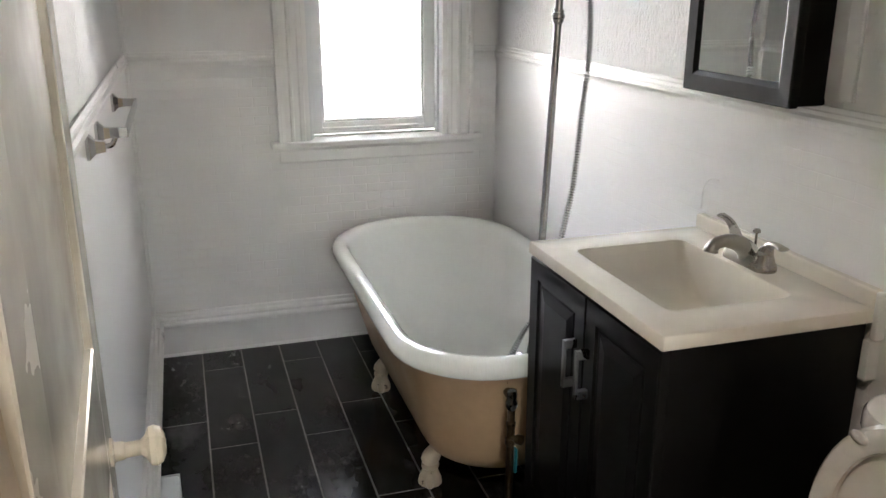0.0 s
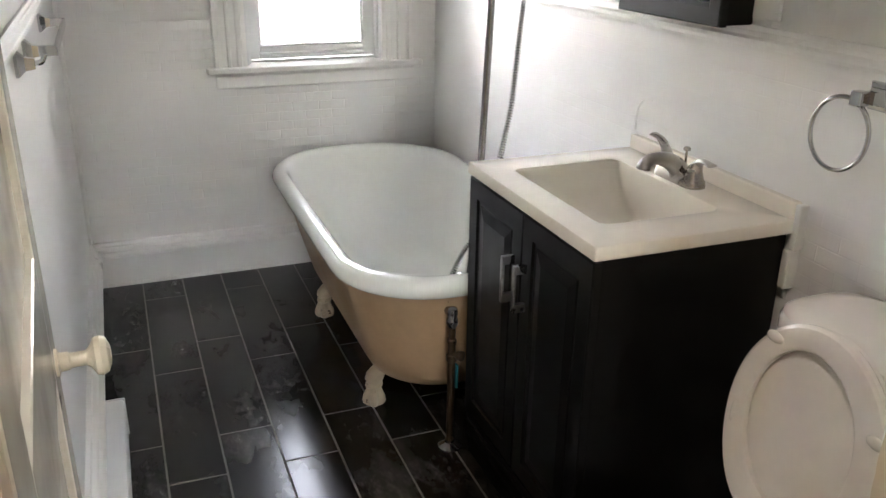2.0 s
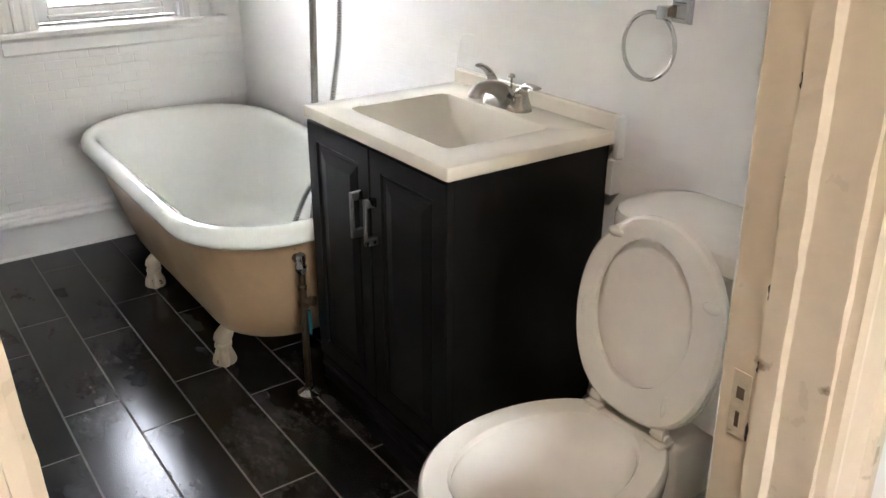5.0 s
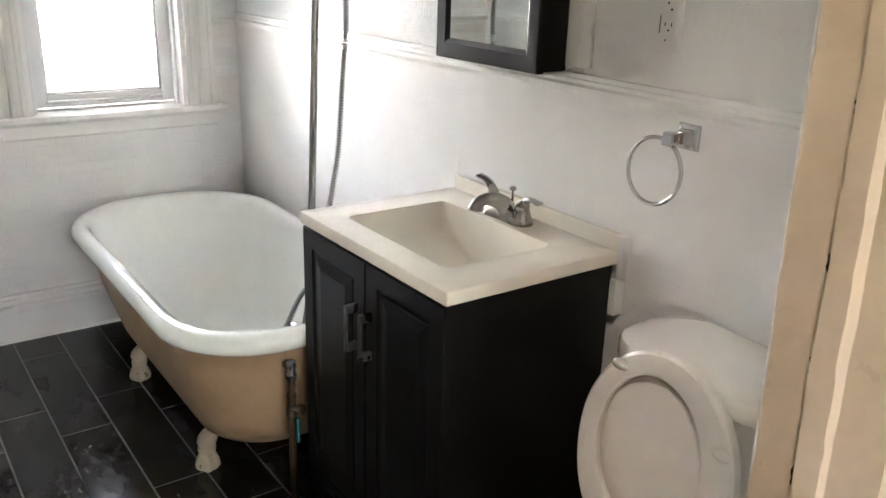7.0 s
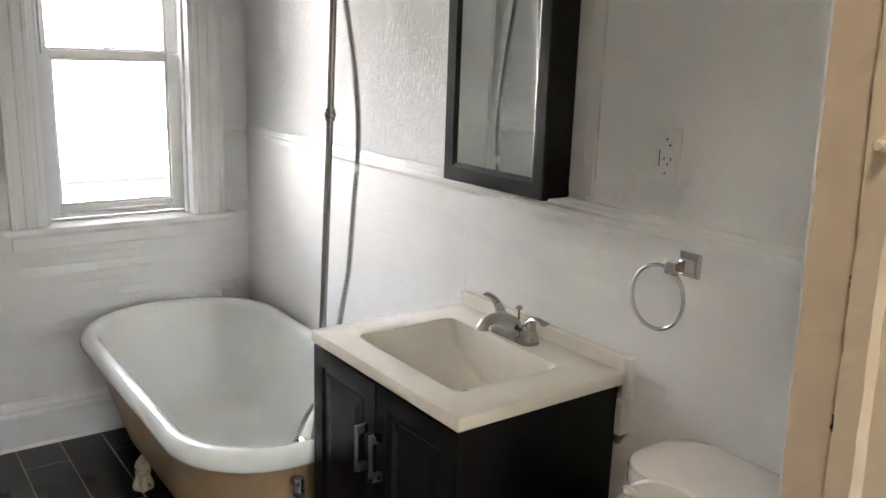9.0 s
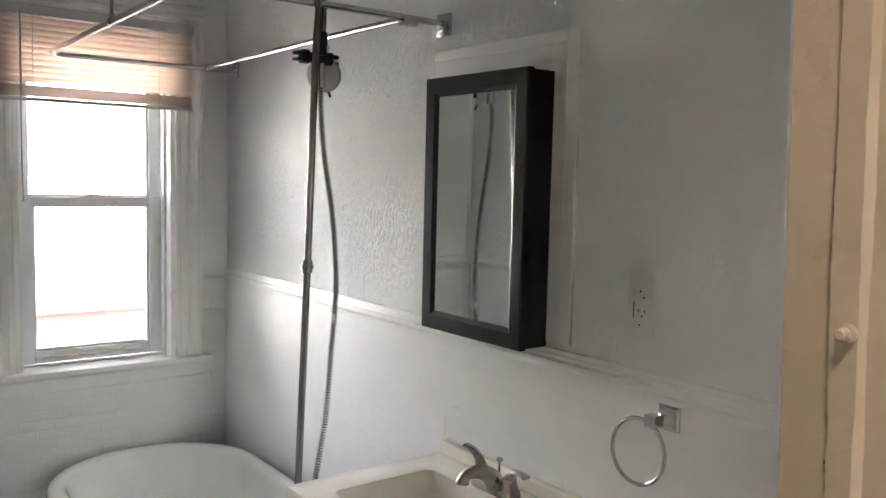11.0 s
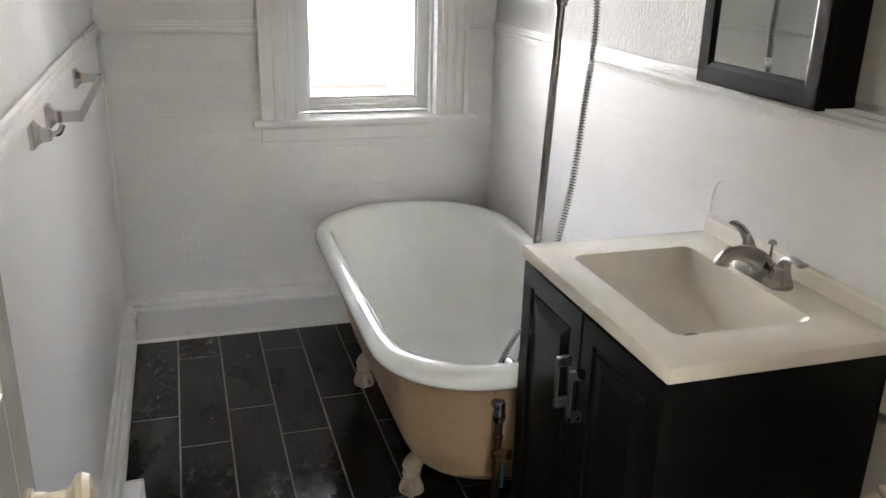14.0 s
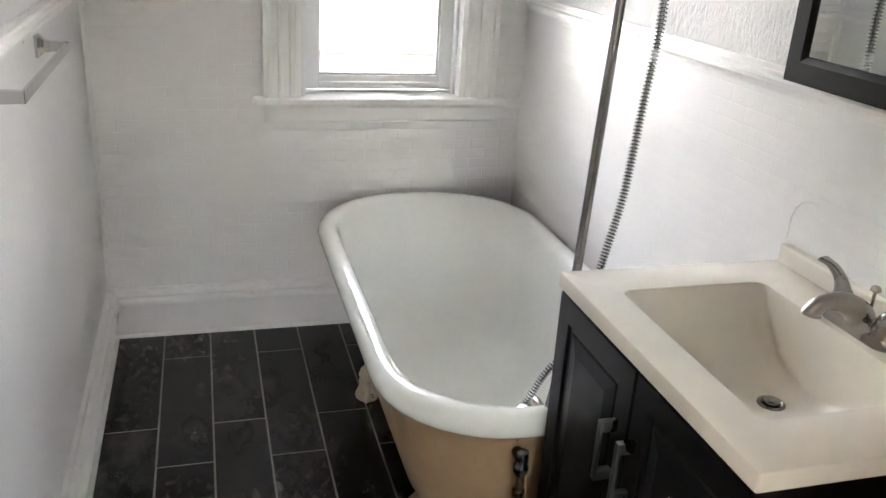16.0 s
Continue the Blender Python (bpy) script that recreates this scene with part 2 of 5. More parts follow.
CLAW = basic("cream_claw_paint", (0.42, 0.345, 0.245), 0.45, vary=0.12, scale=20, bump=0.3, dark=(0.09, 0.06, 0.04), spot=0.30, spot_scale=45)
ESPRESSO = basic("espresso_cabinet_lacquer", (0.0045, 0.004, 0.0038), 0.4, vary=0.15, scale=5, fine=80, bump=0.04, spec=0.2)
MARBLE = basic("cultured_marble", (0.83, 0.775, 0.675), 0.16, vary=0.035, scale=9, fine=30, bump=0.015, coat=0.3, rough_vary=0.05)
NICKEL = basic("brushed_nickel", (0.40, 0.375, 0.345), 0.26, metal=1.0, vary=0.05, fine=200, bump=0.03)
CHROME = basic("chrome", (0.55, 0.55, 0.56), 0.07, metal=1.0, vary=0.03, bump=0.0, rough_vary=0.03)
DULL_CHROME = basic("dull_chrome", (0.27, 0.27, 0.275), 0.2, metal=1.0, vary=0.08, bump=0.03)
HOSE = basic("hose_steel", (0.50, 0.50, 0.50), 0.22, metal=1.0, vary=0.05, bump=0.0)
BRASS = basic("aged_brass_pipe", (0.16, 0.11, 0.07), 0.42, metal=1.0, vary=0.25, scale=25, bump=0.1, dark=(0.05, 0.04, 0.03), spot=0.3, spot_scale=30)
HANDLE = basic("pewter_handle", (0.22, 0.22, 0.22), 0.3, metal=1.0, vary=0.05, bump=0.02)
BLACK_PLASTIC = basic("black_plastic", (0.012, 0.012, 0.012), 0.4, vary=0.1)
GREY_PLASTIC = basic("satin_grey_plastic", (0.42, 0.43, 0.44), 0.3, vary=0.05)
TEAL = basic("teal_plastic", (0.02, 0.22, 0.28), 0.45, vary=0.1)
PORCELAIN = basic("toilet_porcelain", (0.80, 0.755, 0.69), 0.12, vary=0.02, bump=0.01, coat=0.4, rough_vary=0.04)
SEAT = basic("toilet_seat_plastic", (0.78, 0.735, 0.67), 0.2, vary=0.03, bump=0.02)
MIRROR_FRAME = basic("black_mirror_frame", (0.006, 0.0055, 0.0055), 0.42, vary=0.12, fine=90, bump=0.03, spec=0.2)
MIRROR = basic("mirror_silver", (0.86, 0.90, 0.89), 0.02, metal=1.0, vary=0.01, bump=0.0, rough_vary=0.0)
VINYL = basic("white_vinyl_sash", (0.70, 0.71, 0.71), 0.35, vary=0.03, bump=0.02)
HEADRAIL = basic("blind_headrail_metal", (0.60, 0.60, 0.60), 0.4, vary=0.04)
BLIND = blind_material()
GLASS = glass_material()
HEATER = basic("white_sheet_metal", (0.74, 0.745, 0.76), 0.35, vary=0.03, bump=0.02)
KNOB = basic("cream_knob", (0.72, 0.65, 0.53), 0.25, vary=0.06, bump=0.05)
SLOT = basic("dark_slot", (0.02, 0.018, 0.016), 0.6)
RUSTY = basic("paint_clotted_steel", (0.52, 0.44, 0.34), 0.42, vary=0.15, scale=60, bump=0.4, dark=(0.14, 0.08, 0.05), spot=0.3, spot_scale=70)
RUST_HOLE = basic("rusty_hole", (0.07, 0.045, 0.03), 0.7, vary=0.3, scale=80)
BRICK_OUT = basic("far_brick", (0.055, 0.036, 0.032), 0.8, vary=0.2, scale=2, fine=20)
STONE_OUT = basic("far_grey_roofing", (0.08, 0.076, 0.072), 0.8, vary=0.1)
GROUND_OUT = basic("far_ground", (0.45, 0.45, 0.43), 0.9, vary=0.2, scale=0.3)


# ---- building helpers ----
def part(name, bm, material, parent=None, label="", smooth=False):
    """Links a bmesh as one mesh object, in world coordinates, under a thing or a part."""
    me = bpy.data.meshes.new(name)
    bmesh.ops.recalc_face_normals(bm, faces=bm.faces)
    bm.to_mesh(me)
    bm.free()
    me.materials.append(material)
    if smooth:
        for f in me.polygons:
            f.use_smooth = True
        me.set_sharp_from_angle(angle=radians(38))
    ob = new(name, me)
    if parent is not None:
        ob.parent = parent
        base = parent
        shift = Matrix.Identity(4)
        while base is not None:
            shift = Matrix.Translation(base.location) @ shift
            base = base.parent
        if parent.type == "EMPTY":
            ob.matrix_parent_inverse = shift.inverted()
    if label:
        ob["label"] = label
    return ob


def thing(name, at, label, category, group=""):
    root = new(name)
    root.empty_display_size = 0.05
    root.location = at
    return tagged(root, label, category, group)


def structure(name, bm, material, label, category, smooth=False):
    return tagged(part(name, bm, material, None, "", smooth), label, category, "", "structure")


def box(bm, x0, x1, y0, y1, z0, z1, bevel=0.0, seg=2):
    v = [bm.verts.new(p) for p in ((x0, y0, z0), (x1, y0, z0), (x1, y1, z0), (x0, y1, z0), (x0, y0, z1), (x1, y0, z1), (x1, y1, z1), (x0, y1, z1))]
    fs = [bm.faces.new([v[i] for i in q]) for q in ((0, 3, 2, 1), (4, 5, 6, 7), (0, 1, 5, 4), (1, 2, 6, 5), (2, 3, 7, 6), (3, 0, 4, 7))]
    if bevel:
        es = list({e for f in fs for e in f.edges})
        bmesh.ops.bevel(bm, geom=es, offset=bevel, segments=seg, profile=0.5, affect="EDGES")
    return bm


def boxed(*a, **k):
    return box(bmesh.new(), *a, **k)


def loft(bm, rings, cap0=True, cap1=True, closed=True):
    """Skins a list of rings, each a list of points of the same number."""
    vs = [[bm.verts.new(p) for p in r] for r in rings]
    n = len(vs[0])
    for a, b in zip(vs, vs[1:]):
        for i in range(n if closed else n - 1):
            j = (i + 1) % n
            bm.faces.new((a[i], a[j], b[j], b[i]))
    if cap0:
        bm.faces.new(vs[0][::-1])
    if cap1:
        bm.faces.new(vs[-1])
    return bm


def frame_axes(d):
    d = Vector(d).normalized()
    u = d.cross(Vector((0, 0, 1)))
    if u.length < 1e-3:
        u = d.cross(Vector((0, 1, 0)))
    u.normalize()
    return u, d.cross(u).normalized()


def tube(bm, pts, r, seg=12, cap=True):
    """A round tube along a line of points; r may be a list."""
    pts = [Vector(p) for p in pts]
    rr = r if isinstance(r, (list, tuple)) else [r] * len(pts)
    rings = []
    u = None
    for i, p in enumerate(pts):
        d = (pts[min(i + 1, len(pts) - 1)] - pts[max(i - 1, 0)]).normalized()
        if u is None:
            u, v = frame_axes(d)
        else:
            u = (u - d * u.dot(d)).normalized()
            v = d.cross(u).normalized()
        rings.append([p + rr[i] * (math.cos(2 * math.pi * k / seg) * u + math.sin(2 * math.pi * k / seg) * v) for k in range(seg)])
    return loft(bm, rings, cap, cap)


def smooth_line(pts, n=8):
    """A Catmull-Rom line through points."""
    P = [Vector(p) for p in pts]
    P = [2 * P[0] - P[1]] + P + [2 * P[-1] - P[-2]]
    out = []
    for i in range(1, len(P) - 2):
        for k in range(n):
            t = k / n
            a, b, c, d = P[i - 1], P[i], P[i + 1], P[i + 2]
            out.append(0.5 * (2 * b + (c - a) * t + (2 * a - 5 * b + 4 * c - d) * t * t + (3 * b - a - 3 * c + d) * t ** 3))
    return out + [P[-2]]


def turned(bm, base, axis, profile, seg=20):
    """A turned shape: profile rows of (distance along the axis, radius)."""
    base, axis = Vector(base), Vector(axis).normalized()
    u, v = frame_axes(axis)
    rings = [[base + axis * h + max(r, 1e-4) * (math.cos(2 * math.pi * k / seg) * u + math.sin(2 * math.pi * k / seg) * v) for k in range(seg)] for h, r in profile]
    return loft(bm, rings)


def extruded(bm, profile, put):
    """A straight moulding: profile of 2D points, put(p, q, end) gives its place at either end."""
    return loft(bm, [[put(p, q, 0) for p, q in profile], [put(p, q, 1) for p, q in profile]])


def ball(bm, c, r, s=(1, 1, 1), seg=14):
    m = Matrix.Translation(c) @ Matrix.Diagonal((s[0], s[1], s[2], 1))
    bmesh.ops.create_uvsphere(bm, u_segments=seg, v_segments=seg // 2 + 2, radius=r, matrix=m)
    return bm

# ---- the room ----
XL, XR, YB, YF, ZC = -0.018, 1.415, 3.885, 1.06, 2.46
HALL_Y = 0.93          # hall face of the door wall
RAIL = 1.155           # chair rail
DOOR_L, DOOR_R, DOOR_TOP = 0.078, 0.820, 2.03
WX0, WX1, WZ0, WZ1 = 0.640, 1.190, 0.835, 2.10   # window opening

# side walls: board below the rail, plaster above it
structure("wall_right_lower", boxed(XR, XR + 0.12, HALL_Y + 0.002, YB, -0.02, RAIL), WALL_SIDE, "white painted tile-board wall below the chair rail", "wall")
structure("wall_right_skimmed", boxed(XR + 0.004, XR + 0.12, HALL_Y + 0.002, 1.95, RAIL, ZC), WALL_SIDE_SMOOTH, "white painted smooth plaster wall above the chair rail", "wall")
structure("wall_right_upper", boxed(XR + 0.004, XR + 0.12, 1.95, YB, RAIL, ZC), WALL_SIDE_UP, "white painted rough stucco wall above the chair rail", "wall")
structure("wall_left_lower", boxed(XL - 0.12, XL, HALL_Y + 0.002, YB, -0.02, RAIL), WALL_LEFT, "glossy white painted tile-board wall below the chair rail", "wall")
structure("wall_left_upper", boxed(XL - 0.12, XL - 0.004, HALL_Y + 0.002, YB, RAIL, ZC), WALL_SIDE_UP, "white painted rough stucco wall above the chair rail", "wall")


def end_wall():
    """The window wall, with its opening."""
    for nm, z0, z1, mat, lab, dy in (("wall_back_lower", -0.02, RAIL, WALL_END, "white painted wall under and beside the window", 0.0),
                                     ("wall_back_upper", RAIL, ZC, WALL_END_UP, "white painted plaster wall round the window", 0.004)):
        bm = bmesh.new()
        y0, y1 = YB + dy, YB + 0.2
        box(bm, XL - 0.12, WX0, y0, y1, z0, z1)
        box(bm, WX1, XR + 0.12, y0, y1, z0, z1)
        if z0 < WZ0:
            box(bm, WX0, WX1, y0, y1, z0, WZ0)
        if z1 > WZ1:
            box(bm, WX0, WX1, y0, y1, WZ1, z1)
        structure(nm, bm, mat, lab, "wall")


end_wall()

bm = bmesh.new()
box(bm, XL, DOOR_L - 0.085, HALL_Y, YF, -0.02, ZC)
box(bm, DOOR_R + 0.085, XR, HALL_Y, YF, -0.02, ZC)
box(bm, DOOR_L - 0.085, DOOR_R + 0.085, HALL_Y, YF, DOOR_TOP + 0.02, ZC)
structure("wall_front", bm, WALL_END_UP, "white painted wall with the doorway", "wall")
structure("ceiling", boxed(XL - 0.12, XR + 0.12, HALL_Y + 0.001, YB + 0.2, ZC, ZC + 0.1), CEIL, "white painted ceiling", "ceiling")

# hall behind the camera
structure("hall_floor", boxed(-1.1, 2.0, -1.5, HALL_Y, -0.12, -0.004), WOOD_FLOOR, "brown wooden hall floor", "floor")
structure("hall_ceiling", boxed(-1.2, 2.1, -1.6, HALL_Y, ZC, ZC + 0.1), CEIL, "white painted hall ceiling", "ceiling")
# unseen opening and window, added so daylight from behind fills the room
bm = bmesh.new()
for q in ((-1.2, -0.1, -0.02, ZC), (0.6, 2.1, -0.02, ZC), (-0.1, 0.6, -0.02, 0.85), (-0.1, 0.6, 1.90, ZC)):
    box(bm, q[0], q[1], -1.6, -1.5, q[2], q[3])
structure("hall_wall_back", bm, HALL_PAINT, "cream painted hall wall with an opening added for fill daylight", "wall")
hw = tagged(thing("added_fill_window", (0.25, -1.55, 0.85), "unseen white framed hall window, added to let fill daylight in", "window"), kind="structure")
for q in ((-0.1, -0.06, 0.85, 1.90), (0.56, 0.6, 0.85, 1.90), (-0.06, 0.56, 0.85, 0.89), (-0.06, 0.56, 1.86, 1.90)):
    part("window_frame", boxed(q[0], q[1], -1.58, -1.53, q[2], q[3], 0.003), TRIM, hw)
pane = part("pane", boxed(-0.06, 0.56, -1.557, -1.553, 0.89, 1.86), GLASS, hw)
pane.visible_shadow = False
structure("hall_wall_left", boxed(-1.2, -1.1, -1.5, HALL_Y, -0.02, ZC), HALL_PAINT, "cream painted hall wall", "wall")
structure("hall_wall_right", boxed(2.0, 2.1, -1.5, HALL_Y, -0.02, ZC), HALL_PAINT, "cream painted hall wall", "wall")
structure("hall_wall_side", boxed(-1.1, XL - 0.001, HALL_Y - 0.003, HALL_Y + 0.1, -0.02, ZC), HALL_PAINT, "cream painted hall wall beside the doorway", "wall")
structure("hall_wall_end", boxed(XR + 0.001, 2.0, HALL_Y - 0.003, HALL_Y + 0.1, -0.02, ZC), HALL_PAINT, "cream painted hall wall beside the doorway", "wall")

lamp = thing("ceiling_lamp", (0.15, 0.55, ZC), "round opal glass ceiling lamp of the hall", "ceiling lamp")
part("canopy", turned(bmesh.new(), (0.15, 0.55, ZC), (0, 0, -1), [(0.001, 0.15), (0.02, 0.16), (0.045, 0.155), (0.05, 0.14)], 28), CHROME, lamp, "", True)

# chair rail: a small moulding with a cove under it
RAIL_PROFILE = [(0.0, -0.014), (0.006, -0.013), (0.0075, -0.006), (0.010, -0.003), (0.013, 0.002), (0.013, 0.010), (0.009, 0.014), (0.007, 0.016), (0.007, 0.024), (0.0045, 0.027), (0.0035, 0.036), (0.0, 0.038)]


def moulding(name, profile, put, label, category="trim", mat=None):
    return structure(name, extruded(bmesh.new(), profile, put), mat or TRIM, label, category)


moulding("chair_rail_right", RAIL_PROFILE, lambda p, q, e: (XR - p, (YF, YB)[e], RAIL + q), "white painted chair rail moulding on the wall")
moulding("chair_rail_left", RAIL_PROFILE, lambda p, q, e: (XL + p, (YF, YB)[e], RAIL + q), "white painted chair rail moulding on the wall")
moulding("chair_rail_back_left", RAIL_PROFILE, lambda p, q, e: ((XL, 0.515)[e], YB - p, RAIL + q), "white painted chair rail moulding beside the window")
moulding("chair_rail_back_right", RAIL_PROFILE, lambda p, q, e: ((1.306, XR)[e], YB - p, RAIL + q), "white painted chair rail moulding beside the window")

BASE_PROFILE = [(0.0, 0.0), (0.014, 0.0), (0.014, 0.124), (0.030, 0.125), (0.038, 0.129), (0.042, 0.136), (0.041, 0.144), (0.035, 0.149), (0.027, 0.150), (0.026, 0.153), (0.028, 0.161), (0.023, 0.168), (0.014, 0.171), (0.013, 0.174), (0.011, 0.182), (0.0, 0.184)]
moulding("baseboard_back", BASE_PROFILE, lambda p, q, e: ((XL, XR)[e], YB - p, q), "white baseboard with a moulded cap", "baseboard")
moulding("baseboard_left", BASE_PROFILE, lambda p, q, e: (XL + p, (YF, YB)[e], q), "white baseboard with a moulded cap", "baseboard")
moulding("baseboard_right", BASE_PROFILE, lambda p, q, e: (XR - p, (YF, YB)[e], q), "white baseboard with a moulded cap", "baseboard")
# bead of caulk along the floor
moulding("caulk_back", [(0.0, 0.0), (0.027, 0.0), (0.02, 0.008), (0.0, 0.012)], lambda p, q, e: ((XL, XR)[e], YB - p, q + 0.0005), "cream caulk bead along the floor")
moulding("caulk_left", [(0.0, 0.0), (0.027, 0.0), (0.02, 0.008), (0.0, 0.012)], lambda p, q, e: (XL + p, (YF, YB)[e], q + 0.0005), "cream caulk bead along the floor")
# corner bead of the left far corner
moulding("corner_bead_left", [(0.0, 0.0), (0.014, 0.0), (0.011, 0.008), (0.0, 0.014)], lambda p, q, e: (XL + q, YB - p, (0.182, ZC)[e]), "white quarter-round in the wall corner")

# raised patch where an older cabinet was, round the mirror cabinet
bm = bmesh.new()
box(bm, XR - 0.004, XR + 0.02, 1.925, 1.962, RAIL + 0.05, 1.915, 0.003)
box(bm, XR - 0.004, XR + 0.02, 1.962, 2.46, 1.885, 1.915, 0.003)
box(bm, XR - 0.0005, XR + 0.02, 1.962, 2.46, RAIL + 0.05, 1.885)
structure("wall_patch_right", bm, TRIM, "white painted trim frame of an older cabinet", "trim")

# hairline edges of a paint patch above the basin
bm = bmesh.new()
tube(bm, smooth_line([(XR, 2.385, 0.88), (XR, 2.383, 0.93), (XR, 2.36, 0.962), (XR, 2.32, 0.968)], 6), 0.0022, 6)
tube(bm, smooth_line([(XR, 1.93, 0.845), (XR, 1.932, 0.88), (XR, 1.945, 0.905)], 6), 0.0022, 6)
structure("paint_ridge", bm, WALL_SIDE, "thin ridge of old caulk under the wall paint", "wall")

# ---- doorway ----
def lean(x, z):
    """The old door frame leans: its sides shift towards the left wall with height."""
    return x - 0.046 * (z - (0.85 if x < 0.4 else 1.50))


def jamb(name, x, s):
    """One side of the door frame: rebate, stop, jamb and casing; s: the way into the opening."""
    prof = [(-0.02, YF + 0.004), (0.0, YF + 0.004), (0.0, 1.014), (0.011, 1.011), (0.012, 0.984), (0.004, 0.978), (0.003, HALL_Y - 0.004), (-0.006, HALL_Y - 0.004),
            (-0.007, HALL_Y - 0.018), (-0.018, HALL_Y - 0.022), (-0.03, HALL_Y - 0.019), (-0.085, HALL_Y - 0.016), (-0.092, HALL_Y - 0.026), (-0.108, HALL_Y - 0.026), (-0.11, HALL_Y), (-0.02, HALL_Y)]
    bm = bmesh.new()
    n = 130
    rings = []
    for k in range(n + 1):
        z = -0.004 + (DOOR_TOP + 0.1) * k / n
        ring = []
        for i, (p, y) in enumerate(prof):
            w = (0.0014 * noise.noise((z * 9, i * 3.1, x * 7)) + 0.0011 * noise.noise((z * 47, i * 3.1, x * 7))) if 0 < i < 8 else 0.0
            held = y >= HALL_Y and p == -0.02
            ring.append((x + 0.086 if held and s < 0 else x - 0.086 if held else lean(x, z) + s * (p + w), y + w, z))
        rings.append(ring)
    loft(bm, rings)
    return structure(name, bm, JAMB, "cream painted door jamb, paint chipped along its edge", "door frame")


jamb("door_jamb_left", DOOR_L, 1)
jamb_r = jamb("door_jamb_right", DOOR_R, -1)
bm = bmesh.new()
box(bm, DOOR_L + 0.001, DOOR_R - 0.001, 0.90, YF + 0.004, DOOR_TOP, DOOR_TOP + 0.1)
structure("door_head", bm, JAMB, "cream painted door frame head", "door frame")
# room-side casing of the door wall
for nm, x0, x1 in (("door_casing_left", XL + 0.002, XL + 0.03), ("door_casing_right", DOOR_R + 0.012, DOOR_R + 0.1)):
    bm = boxed(x0, x1, YF + 0.001, YF + 0.016, 0.0, DOOR_TOP + 0.08, 0.004)
    for v in bm.verts:
        v.co.x += lean(DOOR_R, v.co.z) - DOOR_R if x0 > 0.4 else 0.0
    structure(nm, bm, TRIM, "white painted door casing", "door frame")

# strike plate: painted plate with two holes, sunk in clotted paint
def on_jamb(y0, y1, z0, z1, depth, bevel=0.0, back=0.002):
    """A plate on the face of the right side of the frame, following its lean."""
    bm = boxed(-depth, back, y0, y1, z0, z1, bevel)
    for v in bm.verts:
        v.co.x += lean(DOOR_R, v.co.z)
    return bm


sp = part("strike_plate", on_jamb(1.022, 1.048, 0.700, 0.796, 0.0022, 0.0012), RUSTY, jamb_r, "paint-clotted steel strike plate")
part("latch_hole", on_jamb(1.029, 1.040, 0.757, 0.774, 0.0028, 0.0004, -0.0018), RUST_HOLE, sp, "dark rusty hole")
part("latch_hole", on_jamb(1.032, 1.038, 0.715, 0.738, 0.0028, 0.0004, -0.0018), RUST_HOLE, sp, "dark rusty hole")
for z, l, y in ((0.700, 0.030, 1.020), (0.800, 0.022, 1.016), (0.853, 0.016, 1.014), (0.90, 0.03, 1.016), (0.965, 0.012, 1.014), (1.03, 0.035, 1.0155), (1.09, 0.014, 1.014), (1.145, 0.025, 1.015), (1.3, 0.02, 1.014)):
    bm = bmesh.new()
    rings = []
    for k in range(7):
        q = k / 6
        h = 0.0028 * math.sin(math.pi * q) ** 0.6 * (1 + 0.5 * math.sin(z * 91 + k * 2.1)) + 0.0002
        zz = z + l * q
        rings.append([(lean(DOOR_R, zz) - 0.0006, y - h, zz), (lean(DOOR_R, zz) - 0.0012, y, zz), (lean(DOOR_R, zz) - 0.0006, y + h, zz), (lean(DOOR_R, zz) + 0.001, y, zz)])
    part("paint_chip", loft(bm, rings), SLOT, jamb_r, "dark chip where the paint has come off")
bm = bmesh.new()
turned(bm, (lean(DOOR_R, 1.445) - 0.0125, 0.992, 1.445), (-1, 0, 0), [(0.0, 0.009), (0.006, 0.009), (0.007, 0.006), (0.016, 0.006), (0.018, 0.004)], 10)
part("hinge_stub", bm, JAMB, jamb_r, "painted-over pin", True)

# ---- floor ----
TW, TL, GAP = 0.1528, 0.600, 0.0042
floor = structure("floor", boxed(XL - 0.1, XR + 0.1, HALL_Y, YB + 0.02, -0.12, -0.0010), GROUT, "black plank tile floor with pale grey grout", "floor")
TILE_MESHES = {}


def tile_mesh(w, l):
    key = (round(w, 3), round(l, 3))
    if key not in TILE_MESHES:
        b = bmesh.new()
        g = 0.0014
        z0, z1 = -0.008, 0.0
        a, c = w / 2, l / 2
        rings = [[(-a, -c, z0), (a, -c, z0), (a, c, z0), (-a, c, z0)], [(-a, -c, z1 - g), (a, -c, z1 - g), (a, c, z1 - g), (-a, c, z1 - g)],
                 [(-a + g, -c + g, z1), (a - g, -c + g, z1), (a - g, c - g, z1), (-a + g, c - g, z1)]]
        loft(b, rings)
        bmesh.ops.recalc_face_normals(b, faces=b.faces)
        me = bpy.data.meshes.new("tile")
        b.to_mesh(me)
        b.free()
        me.materials.append(TILE)
        TILE_MESHES[key] = me
    return TILE_MESHES[key]


